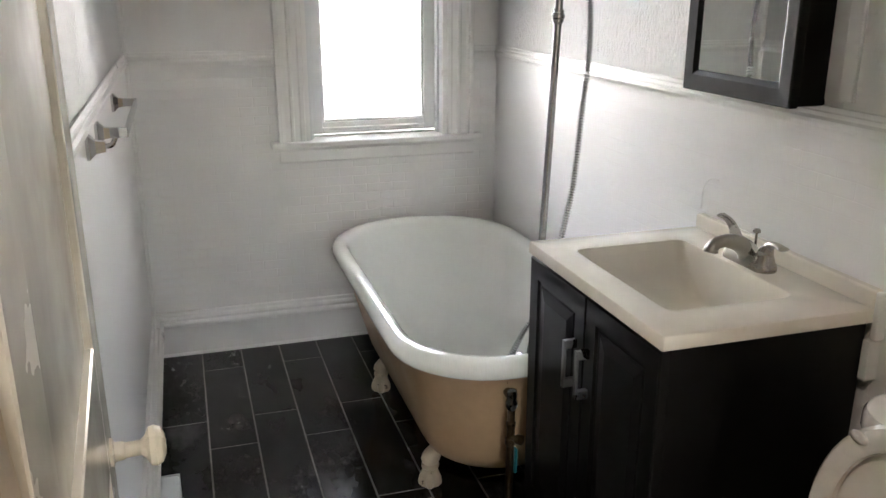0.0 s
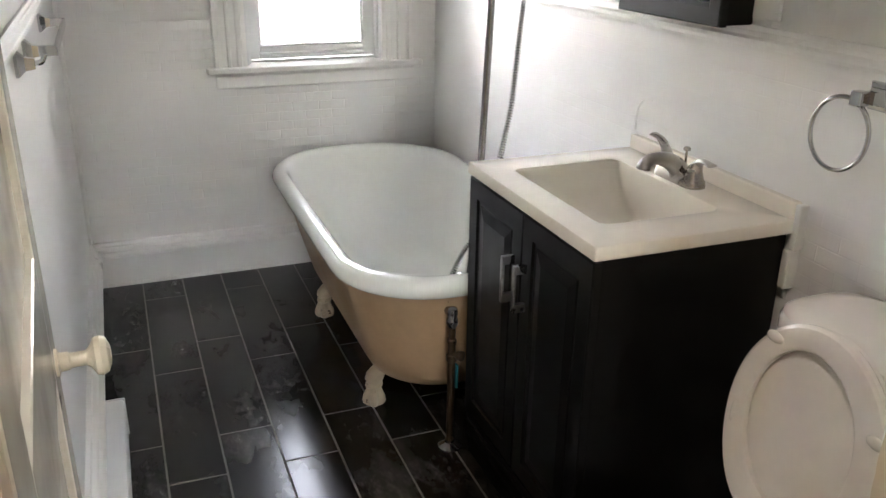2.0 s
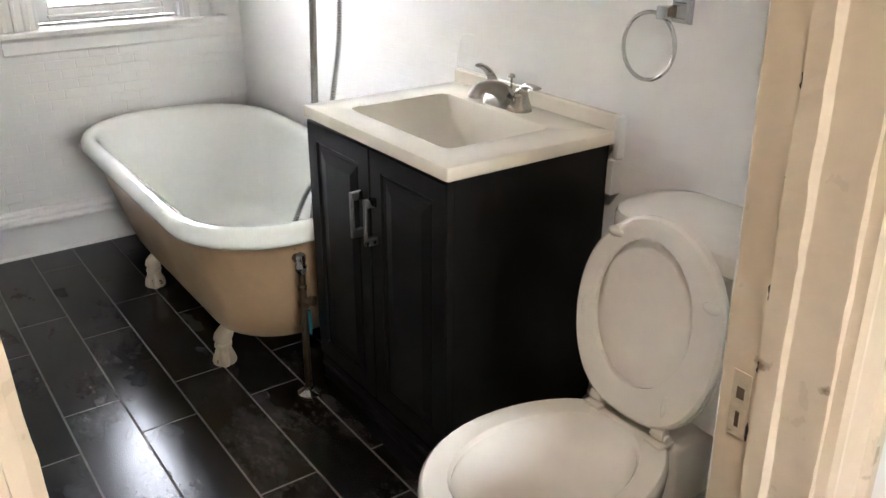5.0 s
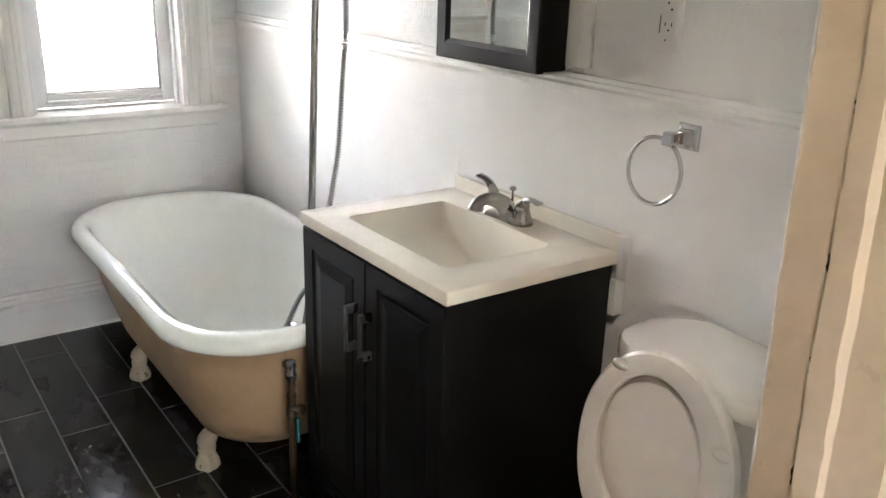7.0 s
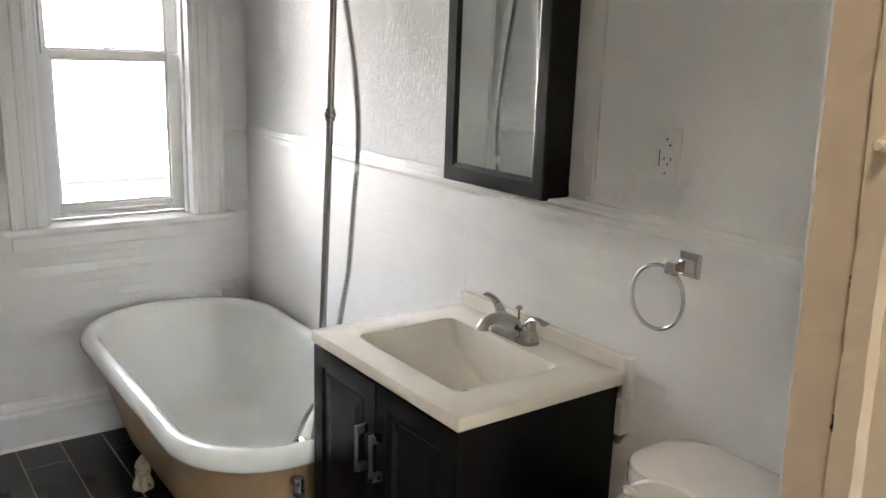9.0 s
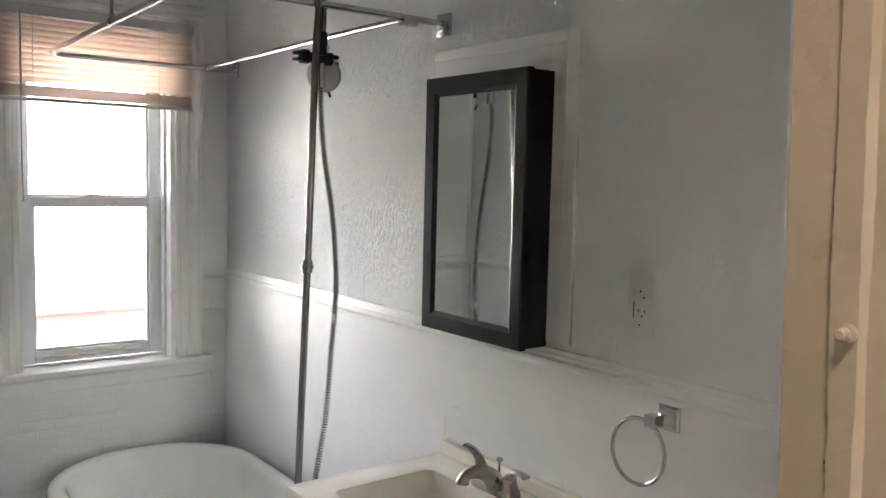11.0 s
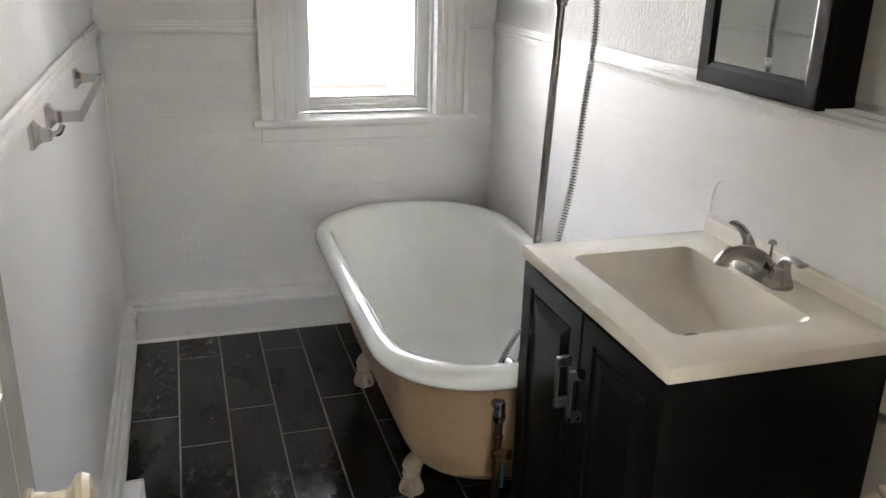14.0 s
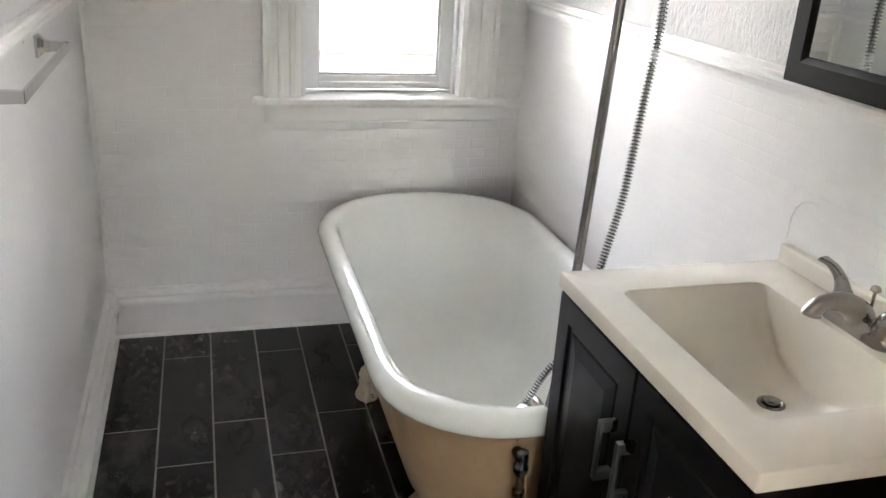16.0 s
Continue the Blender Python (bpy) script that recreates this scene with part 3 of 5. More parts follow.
def lay_floor():
    x_end, y_end = XR - 0.019, YB - 0.019
    for k in range(-1, 10):
        xa, xb = 0.158 + TW * (k - 1), 0.158 + TW * k
        xa, xb = max(xa, XL + 0.019), min(xb, x_end)
        if xb - xa < 0.02:
            continue
        first = 3.281 if k % 2 == 0 else 3.691
        ys = sorted(first + TL * j for j in range(-6, 3))
        for ya, yb in zip(ys, ys[1:]):
            ya, yb = max(ya, HALL_Y + 0.01), min(yb, y_end)
            if yb - ya < 0.03:
                continue
            t = new("tile", tile_mesh(xb - xa - GAP, yb - ya - GAP))
            t.parent = floor
            t.location = ((xa + xb) / 2, (ya + yb) / 2, random.uniform(-0.0004, 0.0))


# ---- window ----
def window():
    w = tagged(thing("window_1", (0.915, YB, WZ0), "white double-hung window in a fluted casing, blind half drawn", "window"), kind="structure")
    flute = [(0.0, 0.0), (0.0, 0.032), (0.003, 0.035), (0.015, 0.035), (0.018, 0.032), (0.019, 0.024), (0.028, 0.020), (0.046, 0.020), (0.050, 0.025), (0.058, 0.025), (0.062, 0.020), (0.080, 0.018), (0.086, 0.021), (0.098, 0.021), (0.102, 0.015), (0.118, 0.013), (0.118, 0.0)]
    for nm, x, s in (("left", 0.514, 1), ("right", 1.306, -1)):
        part("casing", extruded(bmesh.new(), flute, lambda p, q, e: (x + s * p * 1.06, YB - q, (0.842, 2.16)[e])), TRIM, w)
    part("head_casing", extruded(bmesh.new(), flute, lambda p, q, e: ((0.500, 1.320)[e], YB - q, 2.16 + p)), TRIM, w)
    part("head_cap", boxed(0.49, 1.33, YB - 0.04, YB, 2.278, 2.30, 0.004), TRIM, w)
    part("window_sill", boxed(0.484, 1.345, YB - 0.047, YB + 0.075, 0.818, 0.842, 0.006, 3), TRIM, w)
    bm = bmesh.new()
    loft(bm, [[(x, YB - q, z) for q, z in ((0.0, 0.757), (0.014, 0.757), (0.020, 0.760), (0.022, 0.764), (0.022, 0.806), (0.030, 0.818), (0.0, 0.818))] for x in (0.517, 1.312)])
    part("apron", bm, TRIM, w)
    # jamb liner with its tracks
    for x, s in ((WX0, 1), (WX1, -1)):
        bm = bmesh.new()
        for p0, p1, y0, y1 in ((0.0, 0.010, YB + 0.001, YB + 0.035), (0.0, 0.020, YB + 0.035, YB + 0.066), (0.0, 0.006, YB + 0.066, YB + 0.145), (0.0, 0.02, YB + 0.145, YB + 0.16)):
            box(bm, min(x + s * p0, x + s * p1), max(x + s * p0, x + s * p1), y0, y1, WZ0, WZ1, 0.001, 1)
        part("jamb_liner", bm, VINYL, w)
    part("head_jamb", boxed(WX0, WX1, YB + 0.001, YB + 0.16, WZ1 - 0.02, WZ1), VINYL, w)

    def sash(nm, y, z0, z1, bottom, top, side):
        x0, x1 = WX0 + 0.008, WX1 - 0.008
        s = part(nm, boxed(x0, x0 + side, y, y + 0.032, z0, z1, 0.003), VINYL, w)
        part("stile", boxed(x1 - side, x1, y, y + 0.032, z0, z1, 0.003), VINYL, s)
        part("bottom_rail", boxed(x0 + side, x1 - side, y + 0.001, y + 0.031, z0, z0 + bottom, 0.003), VINYL, s)
        part("top_rail", boxed(x0 + side, x1 - side, y + 0.001, y + 0.031, z1 - top, z1, 0.003), VINYL, s)
        bm = bmesh.new()
        a, b, c, d, g = x0 + side, x1 - side, z0 + bottom, z1 - top, 0.009
        for q in ((a, a + g, c, d), (b - g, b, c, d), (a + g, b - g, c, c + g), (a + g, b - g, d - g, d)):
            box(bm, q[0], q[1], y + 0.008, y + 0.022, q[2], q[3], 0.002, 1)
        part("glazing_bead", bm, VINYL, s)
        pane = part("pane", boxed(a, b, y + 0.013, y + 0.017, c, d), GLASS, s)
        pane.visible_shadow = False
        return s

    low = sash("lower_sash", YB + 0.075, 0.852, 1.472, 0.047, 0.030, 0.056)
    sash("upper_sash", YB + 0.110, 1.442, WZ1 - 0.02, 0.030, 0.04, 0.044)
    bm = bmesh.new()
    box(bm, 0.875, 0.945, YB + 0.081, YB + 0.105, 1.472, 1.478, 0.002, 1)
    turned(bm, (0.91, YB + 0.093, 1.478), (0, 0, 1), [(0, 0.016), (0.004, 0.017), (0.008, 0.013), (0.010, 0.004)], 14)
    box(bm, 0.91, 0.938, YB + 0.085, YB + 0.095, 1.479, 1.486, 0.002, 1)
    part("sash_lock", bm, VINYL, low, "", True)
    bm = bmesh.new()
    box(bm, 0.70, 1.13, YB + 0.062, YB + 0.077, 0.868, 0.878, 0.003)
    part("lift_rail", bm, VINYL, low)
    part("outer_stop", boxed(WX0 + 0.001, WX1 - 0.001, YB + 0.0755, YB + 0.18, WZ0 - 0.01, WZ0 + 0.014), VINYL, w)


window()


def blind():
    b = thing("window_blind", (0.905, YB - 0.05, 2.12), "pinkish white mini blind drawn half up over the window", "blind")
    x0, x1, y = 0.556, 1.252, YB - 0.052
    part("headrail", boxed(x0 - 0.003, x1 + 0.003, y - 0.02, y + 0.02, 2.10, 2.137, 0.003), HEADRAIL, b, "grey metal headrail")
    n = 11
    for k in range(n):
        z = 2.088 - k * 0.0205
        bm = bmesh.new()
        prof = []
        for i in range(7):
            a = -1 + 2 * i / 6
            prof.append((a * 0.0125, 0.0022 * (1 - a * a)))
        tilt = radians(52)
        rings = []
        for x in (x0, x1):
            top = [(x, y + c * math.cos(tilt) - d * math.sin(tilt), z - c * math.sin(tilt) - d * math.cos(tilt)) for c, d in prof]
            bot = [(px, py + 0.0004, pz - 0.0006) for px, py, pz in reversed(top)]
            rings.append(top + bot)
        loft(bm, rings)
        part("slat", bm, BLIND, b, "", True)
    for k in range(14):
        z = 1.862 - k * 0.0028
        part("slat", boxed(x0, x1, y - 0.0125, y + 0.0125, z, z + 0.0011), BLIND, b)
    part("bottom_rail", boxed(x0, x1, y - 0.013, y + 0.013, 1.809, 1.822, 0.003), HEADRAIL, b)
    for x in (x0 + 0.13, x1 - 0.13):
        part("ladder_cord", tube(bmesh.new(), [(x, y - 0.014, 1.815), (x, y - 0.014, 2.10)], 0.0009, 6), HEADRAIL, b)
    part("tilt_wand", tube(bmesh.new(), [(x0 + 0.09, y - 0.026, 1.46), (x0 + 0.088, y - 0.026, 2.115)], 0.0032, 8), GREY_PLASTIC, b, "clear grey tilt wand", True)


blind()


# ---- what is outside the window ----
def outside():
    structure("ground", boxed(-400, 400, YB + 0.6, 900, -6.2, -6.0), GROUND_OUT, "pale grey ground far below the window", "ground")
    h = thing("neighbour_house", (2.0, 17.5, -6.0), "pale brick house roof seen through the bright window", "house")
    part("wall", boxed(-3.2, 6.4, 15, 22, -6.0, -0.75), BRICK_OUT, h)
    part("parapet", boxed(-3.3, 6.5, 14.9, 22.1, -0.75, -0.5, 0.02), STONE_OUT, h)
    part("chimney", boxed(0.6, 1.5, 16.5, 17.3, -0.5, 0.35, 0.02), BRICK_OUT, h)
    part("chimney_cap", boxed(0.5, 1.6, 16.4, 17.4, 0.35, 0.47, 0.02), STONE_OUT, h)
    for k in range(4):
        part("window", boxed(-2.4 + k * 2.2, -1.4 + k * 2.2, 14.97, 15.02, -3.6, -1.9), SLOT, h)


outside()


# ---- bathtub ----
def outline(x0, x1, y0, y1, rn, rf, z, n=9, m=6):
    """A rounded oblong at height z; rn, rf: corner radii of the near and far ends."""
    pts = []
    corners = [((x0 + rn, y0 + rn), rn, 180), ((x1 - rn, y0 + rn), rn, 270), ((x1 - rf, y1 - rf), rf, 0), ((x0 + rf, y1 - rf), rf, 90)]
    for i, ((cx, cy), r, a0) in enumerate(corners):
        arc = [(cx + r * math.cos(radians(a0 + 90 * k / n)), cy + r * math.sin(radians(a0 + 90 * k / n)), z) for k in range(n + 1)]
        (nx, ny), nr, na = corners[(i + 1) % 4]
        e = (nx + nr * math.cos(radians(na)), ny + nr * math.sin(radians(na)))
        pts += arc
        for k in range(1, m):
            t = k / m
            pts.append((arc[-1][0] * (1 - t) + e[0] * t, arc[-1][1] * (1 - t) + e[1] * t, z))
    return pts


TUB = (0.650, 1.390, 2.398, 3.853)
TUB_RIM = 0.515


def tub_ring(side, near, far, z):
    x0, x1, y0, y1 = TUB
    s = min(side, 0.2)
    half = (x1 - x0) / 2 - side
    return outline(x0 + side, x1 - side, y0 + near, y1 - far, min(max(0.27 - 0.55 * s, 0.1), half * 0.9), min(max(0.335 - 0.75 * s, 0.12), half * 0.95), z)


def bathtub():
    t = thing("bathtub", (1.02, 3.1, 0.0), "white enamelled claw-foot bathtub, outside painted tan", "bathtub")
    rings = []
    r = 0.031
    for k in range(15):
        a = radians(-110 + 250 * k / 14)
        i = r - r * math.cos(a)
        rings.append(tub_ring(i, i, i, TUB_RIM - r + r * math.sin(a)))
    for s, nr, f, z in ((0.0605, 0.0605, 0.062, 0.492), (0.066, 0.065, 0.072, 0.473), (0.072, 0.070, 0.090, 0.44), (0.080, 0.076, 0.115, 0.39), (0.094, 0.086, 0.16, 0.32), (0.112, 0.10, 0.215, 0.24), (0.132, 0.122, 0.26, 0.18), (0.156, 0.15, 0.30, 0.145), (0.19, 0.19, 0.345, 0.127), (0.24, 0.25, 0.41, 0.121)):
        rings.append(tub_ring(s, nr, f, z))
    part("basin", loft(bmesh.new(), rings, False, True), ENAMEL, t, "glossy white enamel basin with a rolled rim", True)
    rings = [tub_ring(*q) for q in ((0.014, 0.014, 0.014, 0.482), (0.036, 0.032, 0.040, 0.460), (0.052, 0.044, 0.080, 0.40), (0.068, 0.056, 0.13, 0.32), (0.088, 0.072, 0.185, 0.24), (0.108, 0.094, 0.23, 0.17), (0.130, 0.122, 0.27, 0.128), (0.16, 0.165, 0.315, 0.102), (0.20, 0.22, 0.37, 0.090), (0.26, 0.29, 0.44, 0.087))]
    part("shell", loft(bmesh.new(), rings, False, True), TAN, t, "tan painted cast iron outside, worn patches", True)
    for x, s in ((0.778, 1), (1.26, -1)):
        for y in (2.69, 3.33):
            rings = []
            for z, off, r, toe in ((0.130, 0.026, 0.022, 0.0), (0.118, 0.016, 0.027, 0.0), (0.104, 0.006, 0.029, 0.0), (0.090, 0.001, 0.028, 0.0), (0.078, 0.001, 0.023, 0.0), (0.073, 0.001, 0.026, 0.0),
                                   (0.066, 0.0, 0.026, 0.02), (0.060, 0.0, 0.022, 0.05), (0.048, 0.0, 0.025, 0.14), (0.036, 0.0, 0.029, 0.20), (0.022, 0.0, 0.031, 0.22), (0.010, 0.0, 0.029, 0.20), (0.002, 0.0, 0.024, 0.12), (0.0, 0.0, 0.018, 0.0)):
                rings.append([(x + s * off - s * r * (1 + toe * math.cos(5 * q)) * math.cos(q), y + r * (1 + toe * math.cos(5 * q)) * math.sin(q), z) for q in (2 * math.pi * k / 40 for k in range(40))])
            bm = loft(bmesh.new(), rings)
            part("claw_foot", bm, CLAW, t, "cream painted claw foot, toes chipped dark", True)
    return t


bathtub()


# ---- shower fittings ----
def shower():
    s = thing("shower_set", (1.0, 2.44, 0.0), "chrome exposed shower riser with hand shower and ribbed hose", "shower")
    riser = [(0.974, 2.446, 0.47), (0.977, 2.416, 0.60), (0.982, 2.402, 0.80), (1.003, 2.402, 1.357), (1.023, 2.410, 1.849), (1.029, 2.412, 1.94)]
    top = Vector((1.029, 2.412, 1.94))
    hook = smooth_line([top, top + Vector((0.004, 0.001, 0.06)), top + Vector((0.012, 0.006, 0.078)), top + Vector((0.022, 0.014, 0.062)), top + Vector((0.024, 0.018, 0.005)), top + Vector((0.024, 0.021, -0.025))], 6)
    part("riser_pipe", tube(bmesh.new(), smooth_line(riser, 6), 0.0088, 14), DULL_CHROME, s, "slim dull chrome pipe", True)
    part("riser_hook", tube(bmesh.new(), hook, 0.0082, 12), DULL_CHROME, s, "", True)
    d = (Vector(riser[4]) - Vector(riser[3])).normalized()
    bm = bmesh.new()
    turned(bm, Vector(riser[3]) - d * 0.016, d, [(0, 0.0095), (0.003, 0.0125), (0.010, 0.0125), (0.013, 0.015), (0.020, 0.015), (0.023, 0.0125), (0.030, 0.0125), (0.033, 0.0095)], 14)
    part("coupling", bm, DULL_CHROME, s, "", True)
    bm = bmesh.new()
    turned(bm, top + Vector((0.024, 0.021, -0.02)), (0, 0, -1), [(0, 0.011), (0.008, 0.013), (0.03, 0.013), (0.034, 0.011), (0.05, 0.011), (0.055, 0.008)], 14)
    part("hose_nut", bm, BLACK_PLASTIC, s, "black plastic nut", True)
    # cradle: a bar with an open fork at either end
    bm = bmesh.new()
    box(bm, -0.042, 0.042, -0.011, 0.011, -0.012, 0.012, 0.004)
    for q in (-1, 1):
        box(bm, min(q * 0.040, q * 0.062), max(q * 0.040, q * 0.062), -0.012, 0.012, 0.003, 0.012, 0.003)
        box(bm, min(q * 0.040, q * 0.062), max(q * 0.040, q * 0.062), -0.012, 0.012, -0.012, -0.004, 0.003)
        turned(bm, (q * 0.034, 0, -0.016), (0, 0, 1), [(0, 0.012), (0.004, 0.015), (0.028, 0.015), (0.032, 0.012)], 14)
    grip = Vector((1.050, 2.458, 1.860))
    bmesh.ops.transform(bm, matrix=Matrix.Translation(grip) @ Matrix.Rotation(radians(7), 4, "Z"), verts=bm.verts)
    part("cradle", bm, BLACK_PLASTIC, s, "black plastic hand shower cradle", True)
    part("cradle_arm", tube(bmesh.new(), [(1.024, 2.411, 1.857), grip], 0.008, 10), BLACK_PLASTIC, s)
    # hand shower: short handle and a round face turned to the wall
    hs = part("hand_shower", tube(bmesh.new(), smooth_line([grip + Vector(q) for q in ((0.013, 0.001, -0.071), (0.013, 0.003, -0.031), (0.019, 0.006, 0.009), (0.033, 0.011, 0.034))], 5), 0.0125, 12), CHROME, s, "chrome hand shower", True)
    bm = bmesh.new()
    turned(bm, grip + Vector((0.027, 0.016, -0.036)), (0.75, 0.62, 0.12), [(-0.012, 0.012), (-0.004, 0.034), (0.004, 0.043), (0.014, 0.044), (0.018, 0.040), (0.017, 0.0)], 26)
    part("spray_face", bm, GREY_PLASTIC, hs, "round grey spray face", True)
    bm = boxed(0.043, 0.057, 0.019, 0.027, -0.056, -0.042, 0.002)
    tube(bm, [(0.045, 0.021, -0.071), (0.053, 0.021, -0.089)], 0.003, 6)
    bmesh.ops.transform(bm, matrix=Matrix.Translation(grip), verts=bm.verts)
    part("spray_lever", bm, BLACK_PLASTIC, hs)
    # ribbed hose
    line = smooth_line([(1.063, 2.458, 1.794), (1.062, 2.453, 1.74), (1.072, 2.452, 1.63), (1.099, 2.452, 1.46), (1.110, 2.452, 1.29), (1.098, 2.452, 1.12), (1.090, 2.452, 1.01), (1.082, 2.452, 0.935), (1.060, 2.455, 0.81),
                        (1.050, 2.462, 0.70), (1.022, 2.470, 0.625), (0.978, 2.480, 0.56), (0.945, 2.490, 0.485)], 12)
    pts = [line[0]]
    for p in line[1:]:
        while (p - pts[-1]).length > 0.0017:
            pts.append(pts[-1] + (p - pts[-1]).normalized() * 0.0017)
    part("hose", tube(bmesh.new(), pts, [(0.0042, 0.0046, 0.0090, 0.0090)[k % 4] for k in range(len(pts))], 10), HOSE, s, "ribbed metal hose")
    # tub filler on the end of the tub
    f = part("tub_filler", tube(bmesh.new(), [(0.915, 2.452, 0.44), (1.12, 2.452, 0.44)], 0.016, 16), CHROME, s, "chrome tub filler with two taps", True)
    part("spout", tube(bmesh.new(), smooth_line([(0.99, 2.455, 0.445), (0.99, 2.52, 0.462), (0.99, 2.56, 0.45), (0.99, 2.572, 0.425)], 6), 0.012, 12), CHROME, f, "", True)
    for x in (0.94, 1.09):
        bm = bmesh.new()
        turned(bm, (x, 2.455, 0.452), (0, 0.5, 1), [(0, 0.012), (0.02, 0.010), (0.03, 0.012), (0.034, 0.018), (0.046, 0.018), (0.05, 0.012)], 14)
        part("tap", bm, CHROME, f, "", True)
    # supply pipes up from the floor, outside the tub
    for x in (0.914, 1.13):
        y = 2.406 if x < 1 else 2.412
        p = part("supply_pipe", tube(bmesh.new(), [(x, y, 0.0), (x + 0.002, y, 0.29)], 0.0105, 14), BRASS, s, "aged brass supply pipe", True)
        bm = bmesh.new()
        turned(bm, (x, y, 0.0), (0, 0, 1), [(0.0, 0.034), (0.004, 0.033), (0.010, 0.024), (0.016, 0.014), (0.024, 0.0125)], 22)
        part("floor_flange", bm, CHROME, p, "chrome floor flange", True)
        bm = bmesh.new()
        turned(bm, (x + 0.002, y, 0.27), (0, 0, 1), [(0, 0.011), (0.006, 0.015), (0.022, 0.015), (0.026, 0.011), (0.05, 0.010), (0.06, 0.013), (0.068, 0.013), (0.072, 0.0095), (0.13, 0.0095)], 14)
        turned(bm, (x + 0.002, y - 0.004, 0.297), (0.5, -0.85, 0.1), [(0, 0.008), (0.018, 0.008), (0.02, 0.013), (0.034, 0.014), (0.037, 0.008)], 12)
        part("stop_valve", bm, BRASS, p, "brass stop valve", True)
        bm = bmesh.new()
        turned(bm, (x + 0.002, y, 0.375), (0, 0, 1), [(0, 0.010), (0.01, 0.016), (0.024, 0.016), (0.03, 0.013), (0.044, 0.015), (0.056, 0.013), (0.06, 0.006)], 14)
        turned(bm, (x + 0.002, y, 0.412), (0, 1, 0), [(0, 0.012), (0.02, 0.012), (0.03, 0.012)], 12)
        part("union_nut", bm, DULL_CHROME, p, "", True)
    bm = boxed(0.928, 0.936, 2.402, 2.418, 0.185, 0.258, 0.003)
    part("plastic_tag", bm, TEAL, s, "teal plastic tag behind the pipe")


shower()


def curtain_rail():
    c = thing("shower_curtain_rail", (1.0, 3.1, 1.972), "chrome rectangular shower curtain rail hung above the tub", "curtain rail")
    z, x0, x1, y0, y1, r = 1.974, 0.728, 1.292, 2.425, 3.792, 0.07
    loop = []
    for cx, cy, a0 in ((x0 + r, y0 + r, 180), (x1 - 0.02, y0 + 0.02, 270), (x1 - 0.02, y1 - 0.02, 0), (x0 + r, y1 - r, 90)):
        rr = r if cx < 1 else 0.02
        for k in range(7):
            a = radians(a0 + 90 * k / 6)
            loop.append((cx + rr * math.cos(a), cy + rr * math.sin(a), z + 0.01 * (y1 - cy) / (y1 - y0)))
    rings = []
    n = len(loop)
    for i, p in enumerate(loop):
        d = (Vector(loop[(i + 1) % n]) - Vector(loop[i - 1])).normalized()
        u = d.cross(Vector((0, 0, 1))).normalized()
        v = u.cross(d)
        rings.append([Vector(p) + 0.0095 * (math.cos(2 * math.pi * k / 12) * u + math.sin(2 * math.pi * k / 12) * v) for k in range(12)])
    bm = bmesh.new()
    loft(bm, rings + [rings[0]], False, False)
    bmesh.ops.remove_doubles(bm, verts=bm.verts, dist=1e-5)
    part("rail", bm, CHROME, c, "", True)
    for y in (y0, y1):
        bm = bmesh.new()
        tube(bm, [(x1 - 0.012, y, z + (0.01 if y == y0 else 0)), (XR + 0.003, y, z + (0.01 if y == y0 else 0))], 0.0085, 12)
        box(bm, XR - 0.008, XR + 0.004, y - 0.028, y + 0.028, z - 0.024, z + 0.036, 0.004)
        box(bm, x1 - 0.016, x1 + 0.03, y - 0.013, y + 0.013, z - 0.010, z + 0.016, 0.003)
        part("wall_flange", bm, CHROME, c, "square chrome wall flange", True)
    bm = bmesh.new()
    tube(bm, [(x0, 3.02, z), (x0, 3.02, ZC)], 0.0045, 8)
    turned(bm, (x0, 3.02, z + 0.006), (0, 0, 1), [(-0.008, 0.011), (0, 0.0125), (0.006, 0.011), (0.02, 0.006)], 12)
    turned(bm, (x0, 3.02, ZC), (0, 0, -1), [(0, 0.022), (0.004, 0.02), (0.008, 0.008)], 16)
    part("ceiling_hanger", bm, DULL_CHROME, c, "", True)


curtain_rail()


# ---- vanity ----
VY0, VY1, VX = 1.784, 2.374, 0.944


def rect_yz(x, y0, y1, z0, z1):
    return [(x, y0, z0), (x, y1, z0), (x, y1, z1), (x, y0, z1)]


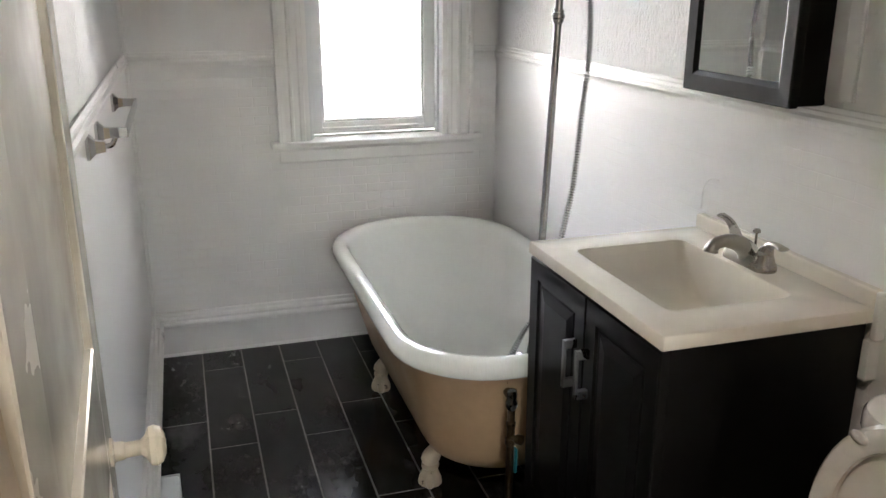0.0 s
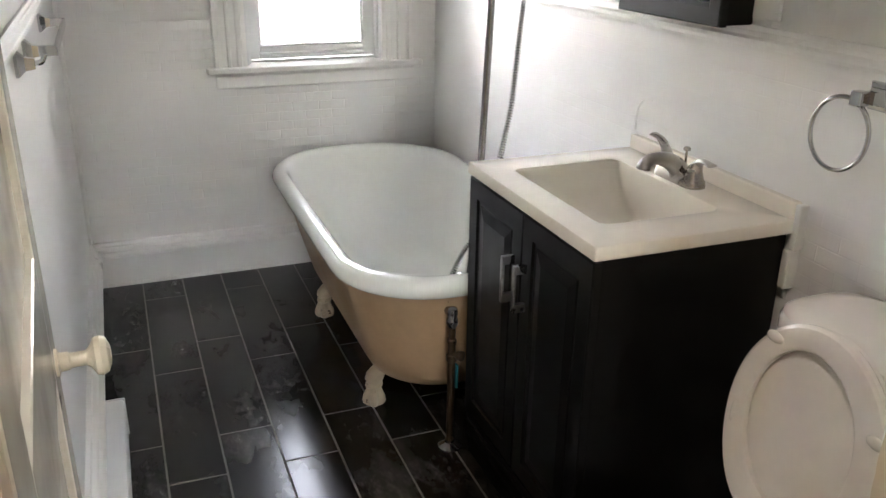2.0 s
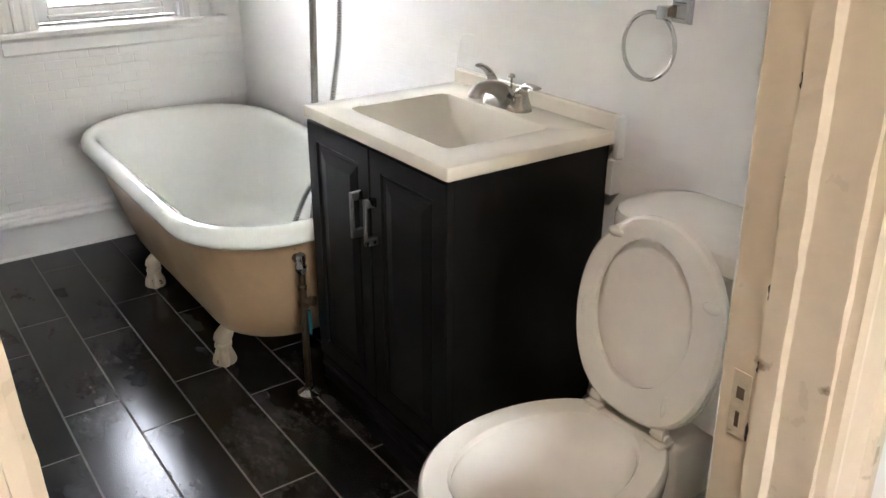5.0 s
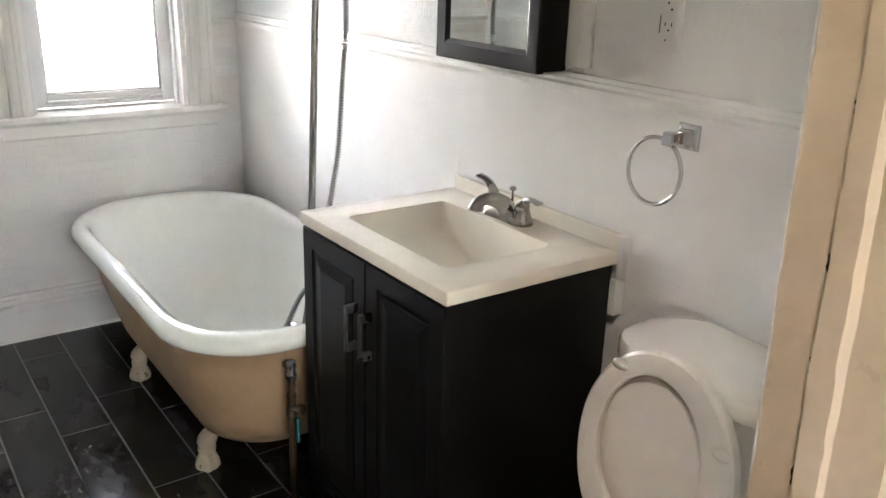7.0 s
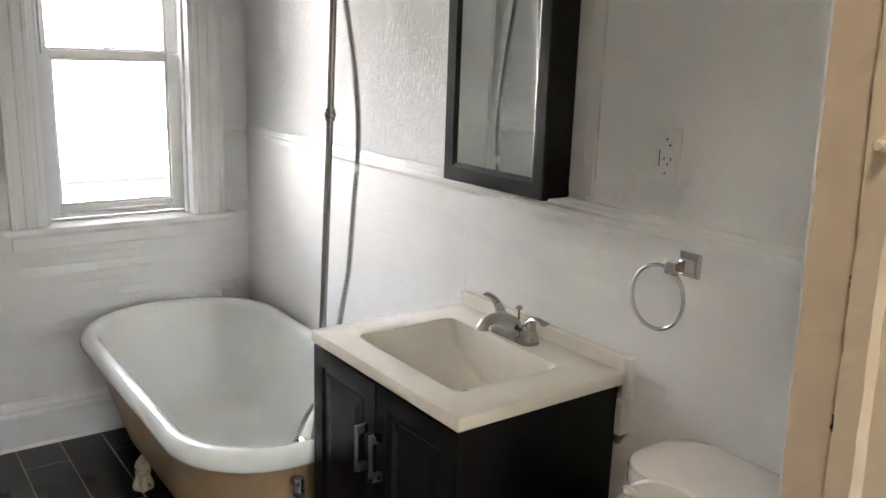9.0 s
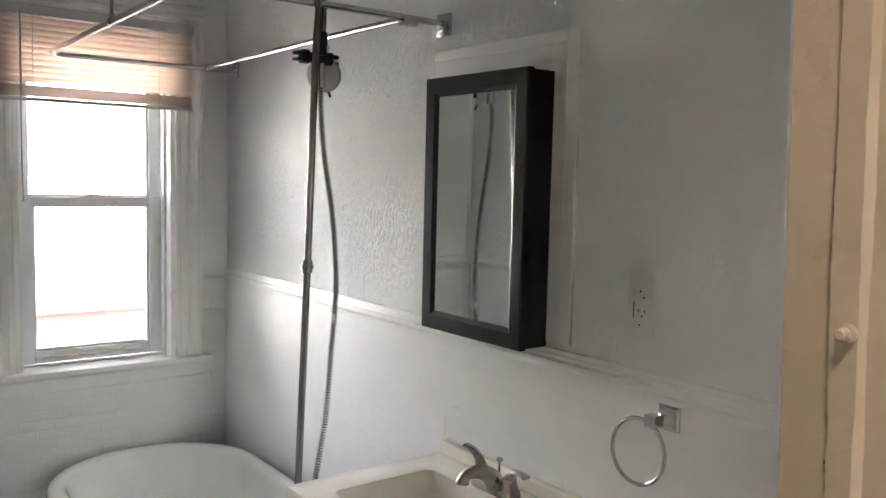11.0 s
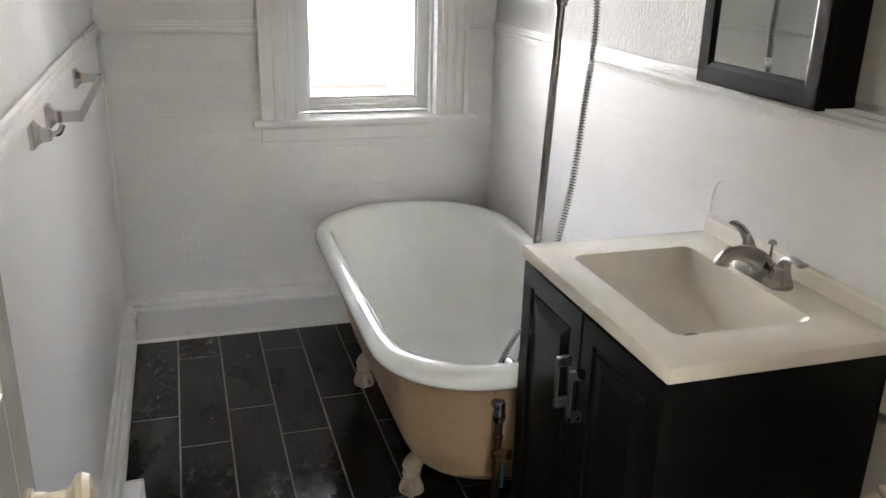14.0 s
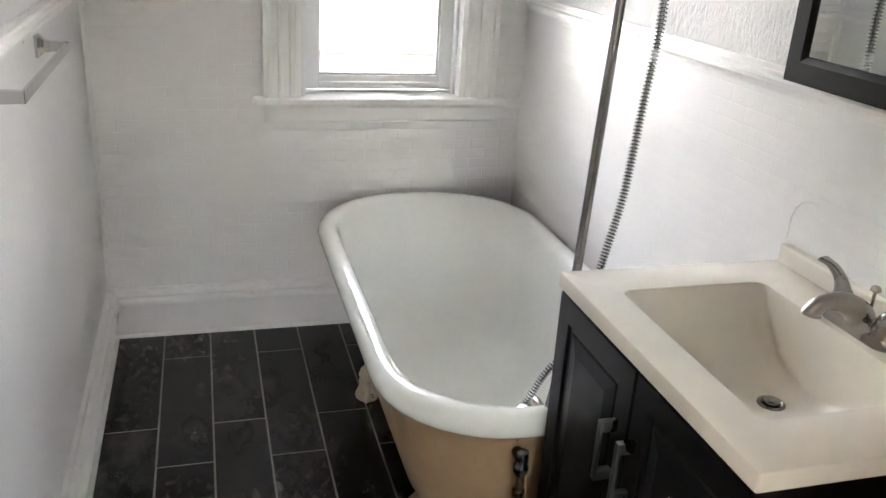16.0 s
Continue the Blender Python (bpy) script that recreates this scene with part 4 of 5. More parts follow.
def vanity():
    v = thing("vanity_cabinet", (1.18, 2.09, 0.0), "dark espresso two-door vanity cabinet with pewter handles", "vanity")
    for x0, x1, y0, y1, z0, z1 in ((VX + 0.020, 1.394, VY0 + 0.002, VY0 + 0.018, 0.13, 0.806), (VX + 0.020, 1.394, VY1 - 0.016, VY1, 0.13, 0.806), (VX + 0.021, 1.394, VY0 + 0.018, VY1 - 0.016, 0.13, 0.146),
                                   (1.384, 1.394, VY0 + 0.018, VY1 - 0.016, 0.146, 0.806), (VX + 0.021, VX + 0.036, VY0 + 0.018, VY1 - 0.016, 0.76, 0.806)):
        part("panel", boxed(x0, x1, y0, y1, z0, z1, 0.0015, 1), ESPRESSO, v)
    bm = bmesh.new()
    prof = [(0.016, 0.0), (0.010, 0.0), (0.010, 0.052), (0.004, 0.056), (0.002, 0.066), (0.006, 0.071), (0.006, 0.094), (0.001, 0.099), (-0.002, 0.108), (0.003, 0.114), (0.003, 0.130), (0.016, 0.134)]
    loft(bm, [[(VX + 0.004 + p, y, q) for p, q in prof] for y in (VY0, VY1 + 0.001)])
    part("plinth", bm, ESPRESSO, v, "moulded dark plinth", False)
    for x0, x1, y0, y1 in ((VX + 0.02, 1.394, VY0 + 0.002, VY0 + 0.02), (VX + 0.02, 1.394, VY1 - 0.02, VY1), (1.376, 1.394, VY0 + 0.02, VY1 - 0.02)):
        part("side_base", boxed(x0, x1, y0, y1, 0.0, 0.13), ESPRESSO, v)
    for y0, y1 in ((VY0, 2.0775), (2.0805, VY1 + 0.002)):
        z0, z1 = 0.142, 0.801
        rings = [rect_yz(VX + 0.0195, y0, y1, z0, z1), rect_yz(VX + 0.003, y0, y1, z0, z1), rect_yz(VX, y0 + 0.003, y1 - 0.003, z0 + 0.003, z1 - 0.003)]
        for i, dx in ((0.046, 0.0), (0.050, 0.0055), (0.058, 0.0060), (0.062, 0.0035), (0.085, 0.0005), (0.088, 0.0)):
            rings.append(rect_yz(VX + dx, y0 + i, y1 - i, z0 + i, z1 - i))
        d = part("door", loft(bmesh.new(), rings), ESPRESSO, v, "raised-panel dark door")
        hy = y0 + 0.036 if y0 > 2.05 else y1 - 0.022
        bm = bmesh.new()
        box(bm, VX - 0.030, VX - 0.024, hy - 0.006, hy + 0.006, 0.580, 0.692, 0.0012)
        box(bm, VX - 0.0245, VX + 0.001, hy - 0.006, hy + 0.006, 0.580, 0.600, 0.0012)
        box(bm, VX - 0.0245, VX + 0.001, hy - 0.006, hy + 0.006, 0.672, 0.692, 0.0012)
        part("handle", bm, HANDLE, d, "squared pewter bar handle")
    return v


vanity()


def rrect(x0, x1, y0, y1, r, z, n=5):
    return outline(x0, x1, y0, y1, r, r, z, n, 4)


def vanity_top():
    t = thing("washbasin", (1.18, 2.09, 0.806), "cream white cultured marble top with an integral basin", "washbasin")
    X0, X1, Y0, Y1, Z = 0.940, 1.414, 1.775, 2.382, 0.837
    O = (1.016, 1.298, 1.880, 2.286)
    rings = [rrect(X0, X1, Y0, Y1, 0.004, Z - 0.028), rrect(X0, X1, Y0, Y1, 0.004, Z - 0.004), rrect(X0 + 0.0015, X1, Y0 + 0.0015, Y1 - 0.0015, 0.004, Z - 0.001), rrect(X0 + 0.004, X1 - 0.002, Y0 + 0.004, Y1 - 0.004, 0.004, Z),
             rrect(O[0] - 0.006, O[1] + 0.006, O[2] - 0.006, O[3] + 0.006, 0.026, Z), rrect(O[0] - 0.002, O[1] + 0.002, O[2] - 0.002, O[3] + 0.002, 0.023, Z - 0.001), rrect(*O, 0.021, Z - 0.0045)]
    part("deck", loft(bmesh.new(), rings, False, False), MARBLE, t, "", True)
    rings = [rrect(*O, 0.021, Z - 0.0045), rrect(O[0] + 0.008, O[1] - 0.006, O[2] + 0.016, O[3] - 0.016, 0.022, Z - 0.022), rrect(1.030, 1.284, 1.938, 2.242, 0.028, Z - 0.062),
             rrect(1.042, 1.276, 1.98, 2.192, 0.032, Z - 0.094), rrect(1.052, 1.270, 2.01, 2.150, 0.036, Z - 0.110), rrect(1.075, 1.26, 2.026, 2.128, 0.036, Z - 0.116), rrect(1.168, 1.228, 2.056, 2.094, 0.018, Z - 0.119)]
    part("basin", loft(bmesh.new(), rings, False, True), MARBLE, t, "", True)
    part("backsplash", boxed(1.393, 1.4145, Y0 + 0.004, Y1 - 0.01, Z - 0.002, Z + 0.036, 0.004), MARBLE, t)
    bm = bmesh.new()
    turned(bm, (1.196, 2.075, Z - 0.1185), (0, 0, 1), [(0, 0.023), (0.002, 0.0225), (0.003, 0.018), (0.001, 0.0155)], 22)
    d = part("drain", bm, NICKEL, t, "chrome drain ring", True)
    bm = bmesh.new()
    turned(bm, (1.196, 2.075, Z - 0.119), (0.05, 0.05, 1), [(0, 0.008), (0.004, 0.008), (0.0045, 0.0145), (0.008, 0.0145), (0.010, 0.010)], 20)
    part("stopper", bm, NICKEL, d, "pop-up stopper", True)
    return t


vanity_top()

b = thing("wall_block", (1.40, 1.765, 0.69), "white painted wood blocks closing the gap beside the vanity", "wood block")
part("strip", boxed(1.392, 1.4148, 1.760, 1.7745, 0.775, 0.872, 0.003), TRIM, b)
part("block", boxed(1.386, 1.4148, 1.764, 1.7835, 0.690, 0.774, 0.003), TRIM, b)


def basin_faucet():
    f = thing("basin_faucet", (1.352, 2.085, 0.837), "brushed nickel centre-set basin faucet with lever handles", "faucet")
    z = 0.8368
    cx, cy = 1.340, 2.082

    def stadium(h, w, l):
        return outline(cx - w, cx + w, cy - l, cy + l, w * 0.98, w * 0.98, z + h, 6, 4)
    part("base", loft(bmesh.new(), [stadium(0, 0.026, 0.078), stadium(0.008, 0.026, 0.078), stadium(0.016, 0.024, 0.075), stadium(0.024, 0.020, 0.062), stadium(0.030, 0.014, 0.04)]), NICKEL, f, "", True)
    line = smooth_line([(cx, cy, z + 0.010), (cx - 0.010, cy, z + 0.032), (cx - 0.034, cy, z + 0.049), (cx - 0.062, cy, z + 0.057), (cx - 0.086, cy, z + 0.055), (cx - 0.099, cy, z + 0.045), (cx - 0.101, cy, z + 0.036)], 5)
    n = len(line)
    part("spout", tube(bmesh.new(), line, [0.026 - 0.012 * min(1, k / (n * 0.55)) + (0.002 if k > n * 0.85 else 0) for k in range(n)], 16), NICKEL, f, "", True)
    for s, way in ((1, ((cx, cy + 0.055, z + 0.046), (cx - 0.002, cy + 0.064, z + 0.066), (cx - 0.005, cy + 0.082, z + 0.080), (cx - 0.009, cy + 0.104, z + 0.085))),
                   (-1, ((cx, cy - 0.055, z + 0.044), (cx - 0.001, cy - 0.065, z + 0.060), (cx - 0.002, cy - 0.084, z + 0.066), (cx - 0.003, cy - 0.110, z + 0.064)))):
        bm = bmesh.new()
        turned(bm, (cx, cy + s * 0.050, z + 0.010), (0, 0, 1), [(0, 0.025), (0.006, 0.0245), (0.010, 0.0225), (0.020, 0.0195), (0.030, 0.0165), (0.038, 0.0135), (0.044, 0.009)], 20)
        h = part("handle", bm, NICKEL, f, "", True)
        pts = smooth_line([(cx, cy + s * 0.050, z + 0.022), *way], 5)
        m = len(pts)
        rings = []
        for k, p in enumerate(pts):
            d = (pts[min(k + 1, m - 1)] - pts[max(k - 1, 0)]).normalized()
            side = Vector((0, -d.z, d.y)) if abs(d.x) > 0.95 else Vector((1, 0, 0)) - d * d.x
            side.normalize()
            up = side.cross(d).normalized()
            q = k / (m - 1)
            w = 0.0205 - 0.026 * q + 0.0155 * q * q if q < 0.8 else 0.0095 + 0.004 * (q - 0.8) * 5
            th = max(0.0045, 0.0205 - 0.030 * q + 0.014 * q * q)
            rings.append([p + max(w, 0.0105) * math.cos(2 * math.pi * e / 12) * side + th * math.sin(2 * math.pi * e / 12) * up for e in range(12)])
        part("lever", loft(bmesh.new(), rings), NICKEL, h, "", True)
    bm = bmesh.new()
    turned(bm, (cx + 0.012, cy, z + 0.024), (0, 0, 1), [(0, 0.0028), (0.045, 0.0028), (0.046, 0.0085), (0.050, 0.0085), (0.054, 0.0055)], 12)
    part("lift_rod", bm, NICKEL, f, "", True)


basin_faucet()


# ---- mirror cabinet ----
def mirror_cabinet():
    c = thing("mirror_cabinet", (1.37, 2.192, 1.188), "black framed mirror medicine cabinet on the wall", "mirror cabinet")
    y0, y1, z0, z1, xf = 2.001, 2.383, 1.188, 1.828, 1.328
    part("body", boxed(xf + 0.0225, XR + 0.003, y0 + 0.003, y1 - 0.003, z0 + 0.003, z1 - 0.003, 0.0015, 1), MIRROR_FRAME, c)
    d = part("door", boxed(xf + 0.012, xf + 0.021, y0 + 0.01, y1 - 0.01, z0 + 0.01, z1 - 0.01), MIRROR_FRAME, c)
    w = 0.050

    def mitre(a, b, inn_a, inn_b):
        rings = []
        for (oy, oz), (iy, iz) in ((a, inn_a), (b, inn_b)):
            rings.append([(xf + 0.021, oy, oz), (xf + 0.003, oy, oz), (xf, oy + (iy - oy) * 0.06, oz + (iz - oz) * 0.06), (xf + 0.001, oy + (iy - oy) * 0.72, oz + (iz - oz) * 0.72), (xf + 0.006, oy + (iy - oy) * 0.9, oz + (iz - oz) * 0.9), (xf + 0.011, iy, iz), (xf + 0.021, iy, iz)])
        return loft(bmesh.new(), rings)
    O = [(y0, z0), (y1, z0), (y1, z1), (y0, z1)]
    I = [(y0 + w, z0 + w), (y1 - w, z0 + w), (y1 - w, z1 - w), (y0 + w, z1 - w)]
    for k in range(4):
        part("frame_rail", mitre(O[k], O[(k + 1) % 4], I[k], I[(k + 1) % 4]), MIRROR_FRAME, d)
    part("mirror_pane", boxed(xf + 0.0085, xf + 0.0118, y0 + w - 0.004, y1 - w + 0.004, z0 + w - 0.004, z1 - w + 0.004), MIRROR, d, "clear mirror glass")


mirror_cabinet()


# ---- wall fittings ----
def outlet():
    o = thing("wall_outlet", (XR, 1.732, 1.318), "white painted double wall outlet, slots half clogged with paint", "outlet")
    x, y = XR + 0.004, 1.732
    part("cover_plate", boxed(x - 0.0032, x + 0.002, y - 0.036, y + 0.034, 1.262, 1.376, 0.0028, 3), WALL_SIDE_SMOOTH, o, "", True)
    part("receptacle", boxed(x - 0.0046, x - 0.003, y - 0.021, y + 0.015, 1.297, 1.340, 0.0008, 1), WALL_SIDE_SMOOTH, o)
    part("gap", boxed(x - 0.0041, x - 0.0030, y + 0.0152, y + 0.0172, 1.297, 1.331), SLOT, o, "dark gap along the receptacle")
    for dy, z, h in ((0.003, 1.314, 0.007), (-0.013, 1.314, 0.007)):
        part("slot", boxed(x - 0.0050, x - 0.0044, y + dy - 0.0011, y + dy + 0.0011, z - h / 2, z + h / 2), SLOT, o)
    for nm, dy, z, r in (("earth_hole", -0.006, 1.303, 0.0022), ("earth_hole", -0.009, 1.342, 0.0024), ("screw", 0.0, 1.284, 0.0020), ("slot", 0.0, 1.354, 0.0022)):
        bm = bmesh.new()
        turned(bm, (x - (0.0045 if z < 1.34 and nm == "earth_hole" else 0.0034), y + dy, z), (-1, 0, 0), [(0, r), (0.0006, r)], 10)
        part(nm, bm, SLOT, o)


outlet()


def towel_ring():
    t = thing("towel_ring", (XR, 1.637, 1.110), "chrome towel ring on a square wall plate", "towel ring")
    cy, cz = 1.643, 1.110
    bm = bmesh.new()
    rings = []
    for x, h in ((XR + 0.001, 0.025), (XR - 0.006, 0.025), (XR - 0.009, 0.022), (XR - 0.011, 0.016), (XR - 0.024, 0.011), (XR - 0.034, 0.011)):
        rings.append([(x, cy - h, cz - h), (x, cy + h, cz - h), (x, cy + h, cz + h), (x, cy - h, cz + h)])
    loft(bm, rings)
    part("wall_plate", bm, CHROME, t)
    part("post_head", boxed(XR - 0.054, XR - 0.032, cy + 0.000, cy + 0.024, cz - 0.016, cz + 0.011, 0.003), CHROME, t)
    r, c = 0.0665, Vector((XR - 0.043, cy + 0.043, cz - 0.072))
    ring = []
    for k in range(48):
        a = 2 * math.pi * k / 48
        d = Vector((0.05 * math.sin(a), math.cos(a), math.sin(a)))
        u = Vector((1, 0, 0))
        ring.append([c + r * d + 0.0043 * (math.cos(2 * math.pi * q / 10) * d + math.sin(2 * math.pi * q / 10) * u) for q in range(10)])
    bm = bmesh.new()
    loft(bm, ring + [ring[0]], False, False)
    bmesh.ops.remove_doubles(bm, verts=bm.verts, dist=1e-5)
    part("ring", bm, CHROME, t, "", True)


towel_ring()


def flared_post(bm, y, z, reach):
    rings = []
    for dx, hy, hz in ((-0.001, 0.017, 0.024), (0.006, 0.017, 0.024), (0.009, 0.014, 0.021), (0.018, 0.009, 0.013), (0.03, 0.008, 0.011), (reach, 0.0075, 0.010)):
        x = XL + dx
        rings.append([(x, y - hy, z - hz), (x, y + hy, z - hz), (x, y + hy, z + hz), (x, y - hy, z + hz)])
    return loft(bm, rings)


def towel_bar():
    t = thing("towel_bar", (XL, 2.85, 1.11), "chrome towel bar with flared square posts", "towel bar")
    for y in (2.584, 3.116):
        part("post", flared_post(bmesh.new(), y, 1.112, 0.066), CHROME, t)
    part("bar", boxed(XL + 0.060, XL + 0.068, 2.577, 3.123, 1.101, 1.121, 0.001, 1), CHROME, t)


towel_bar()

h = thing("robe_hook", (XL, 2.375, 1.118), "small chrome robe hook on the wall", "hook")
bm = flared_post(bmesh.new(), 2.375, 1.118, 0.036)
part("hook_post", bm, CHROME, h)
part("hook_tip", tube(bmesh.new(), smooth_line([(XL + 0.032, 2.375, 1.118), (XL + 0.048, 2.375, 1.121), (XL + 0.056, 2.375, 1.135)], 5), 0.0055, 10), CHROME, h, "", True)


# ---- heater cover along the left wall ----
hb = thing("baseboard_heater", (0.035, 2.26, 0.0), "white sheet-metal baseboard heater cover on the floor", "heater")
bm = bmesh.new()
prof = [(0.014, 0.020), (0.066, 0.020), (0.0705, 0.024), (0.0715, 0.120), (0.068, 0.127), (0.014, 0.129)]
loft(bm, [[(p, y, q) for p, q in prof] for y in (1.83, 2.752)])
part("cover", bm, HEATER, hb)
part("end_cap", boxed(0.0135, 0.0735, 2.752, 2.757, 0.012, 0.131, 0.001, 1), HEATER, hb)
part("back_plate", boxed(0.001, 0.014, 1.83, 2.752, 0.0, 0.128), HEATER, hb)
for y in (1.86, 2.3, 2.72):
    part("foot", boxed(0.03, 0.055, y, y + 0.012, 0.0, 0.021), HEATER, hb)


# ---- toilet ----
TX, TY = 1.112, 1.418


def egg(cx, af, ab, b, z, n=40, p=2.0):
    """An egg shape about (cx, TY): af, ab its reach to the front and the back, b its half width."""
    pts = []
    for k in range(n):
        a = 2 * math.pi * k / n
        c, s = math.cos(a), math.sin(a)
        c, s = math.copysign(abs(c) ** (2 / p), c), math.copysign(abs(s) ** (2 / p), s)
        pts.append((cx - (af if c > 0 else ab) * c, TY + b * s, z))
    return pts


def toilet():
    t = thing("toilet", (1.08, TY, 0.0), "white porcelain toilet, seat and lid raised", "toilet")
    rings = [egg(0.985, 0.20, 0.20, 0.115, 0.0), egg(0.985, 0.20, 0.20, 0.115, 0.03), egg(0.99, 0.185, 0.20, 0.10, 0.10), egg(0.96, 0.20, 0.22, 0.115, 0.19), egg(0.92, 0.235, 0.25, 0.155, 0.28), egg(0.895, 0.236, 0.265, 0.180, 0.34),
             egg(0.888, 0.232, 0.27, 0.186, 0.372), egg(0.888, 0.229, 0.268, 0.184, 0.386), egg(0.888, 0.222, 0.262, 0.178, 0.392), egg(0.888, 0.19, 0.225, 0.150, 0.393), egg(0.888, 0.178, 0.21, 0.138, 0.390), egg(0.888, 0.172, 0.204, 0.132, 0.380),
             egg(0.888, 0.176, 0.206, 0.136, 0.355), egg(0.892, 0.15, 0.18, 0.115, 0.30), egg(0.90, 0.11, 0.13, 0.085, 0.24), egg(0.92, 0.07, 0.08, 0.05, 0.20)]
    part("bowl", loft(bmesh.new(), rings), PORCELAIN, t, "", True)
    part("deck", boxed(1.125, 1.40, TY - 0.105, TY + 0.105, 0.22, 0.388, 0.02, 3), PORCELAIN, t, "", True)
    part("tank", loft(bmesh.new(), [outline(1.215, 1.402, 1.243, 1.595, 0.055, 0.055, z, 6, 4) if z < 0.5 else outline(1.202, 1.404, 1.233, 1.605, 0.06, 0.06, z, 6, 4) for z in (0.386, 0.40, 0.70, 0.7215)]), PORCELAIN, t, "", True)
    lid = [outline(1.190 + i, 1.410 - i * 0.3, 1.221 + i, 1.617 - i, 0.085 - i * 0.4, 0.085 - i * 0.4, z, 8, 4) for i, z in ((0.008, 0.716), (0.0, 0.722), (0.0, 0.745), (0.004, 0.756), (0.014, 0.762), (0.05, 0.766))]
    part("tank_lid", loft(bmesh.new(), lid), PORCELAIN, t, "", True)
    tilt = radians(8)
    place = Matrix.Translation((TX - 0.002, TY, 0.404)) @ Matrix.Rotation(tilt, 4, "Y")

    def flat(a0, a1, b, n=48, cut=None):
        pts = []
        c = (a0 + a1) / 2
        for k in range(n):
            a = 2 * math.pi * k / n
            u = c + (a1 - a0) / 2 * math.cos(a)
            wid = b * math.sin(a)
            if cut and u < c:
                wid = math.copysign(b * max(abs(math.sin(a)), 0) ** 0.72, math.sin(a))
            pts.append((u, wid))
        return pts

    def ring3(pts, x):
        return [place @ Vector((x, w, u)) for u, w in pts]
    so, si = flat(0.008, 0.400, 0.168, cut=True), [(u, w + 0.010) for u, w in flat(0.070, 0.354, 0.113)]
    so2, si2 = flat(0.014, 0.394, 0.162, cut=True), [(u, w + 0.010) for u, w in flat(0.064, 0.360, 0.119)]
    bm = bmesh.new()
    loft(bm, [ring3(si, -0.004), ring3(si2, -0.001), ring3(so2, 0.0), ring3(so, -0.004), ring3(so, -0.013), ring3(so2, -0.018), ring3(si2, -0.018), ring3(si, -0.014), ring3(si, -0.004)], False, False)
    bmesh.ops.remove_doubles(bm, verts=bm.verts, dist=1e-5)
    seat = part("seat", bm, SEAT, t, "raised cream white toilet seat ring", True)
    for u, w, r in ((0.345, 0.100, 0), (0.285, -0.133, 0), (0.18, 0.143, 1), (0.072, -0.085, 1)):
        bm = bmesh.new()
        ball(bm, (0, 0, 0), 1.0, (0.006, 0.019, 0.010) if not r else (0.0035, 0.006, 0.022), 12)
        bmesh.ops.transform(bm, matrix=place @ Matrix.Translation((-0.018, w, u)), verts=bm.verts)
        part("bumper", bm, SEAT, seat, "", True)
    co, co2 = flat(0.0, 0.394, 0.163, cut=True), flat(0.02, 0.38, 0.148, cut=True)
    part("lid", loft(bmesh.new(), [ring3(co2, 0.004), ring3(co, 0.006), ring3(co, 0.014), ring3(co2, 0.019)]), SEAT, t, "raised toilet lid behind the seat", True)
    for y in (-0.078, 0.078):
        bm = bmesh.new()
        box(bm, TX - 0.022, TX + 0.02, TY + y - 0.020, TY + y + 0.020, 0.388, 0.400, 0.004)
        tube(bm, [(TX, TY + y - 0.019, 0.408), (TX, TY + y + 0.019, 0.408)], 0.0085, 12)
        box(bm, TX - 0.012, TX + 0.008, TY + y - 0.014, TY + y + 0.014, 0.404, 0.428, 0.003)
        part("hinge", bm, SEAT, t, "", True)
    water = egg(0.90, 0.095, 0.115, 0.072, 0.225)
    part("water", loft(bmesh.new(), [egg(0.90, 0.095, 0.115, 0.072, 0.222), water]), GLASSY_WATER, t, "still water in the bowl")


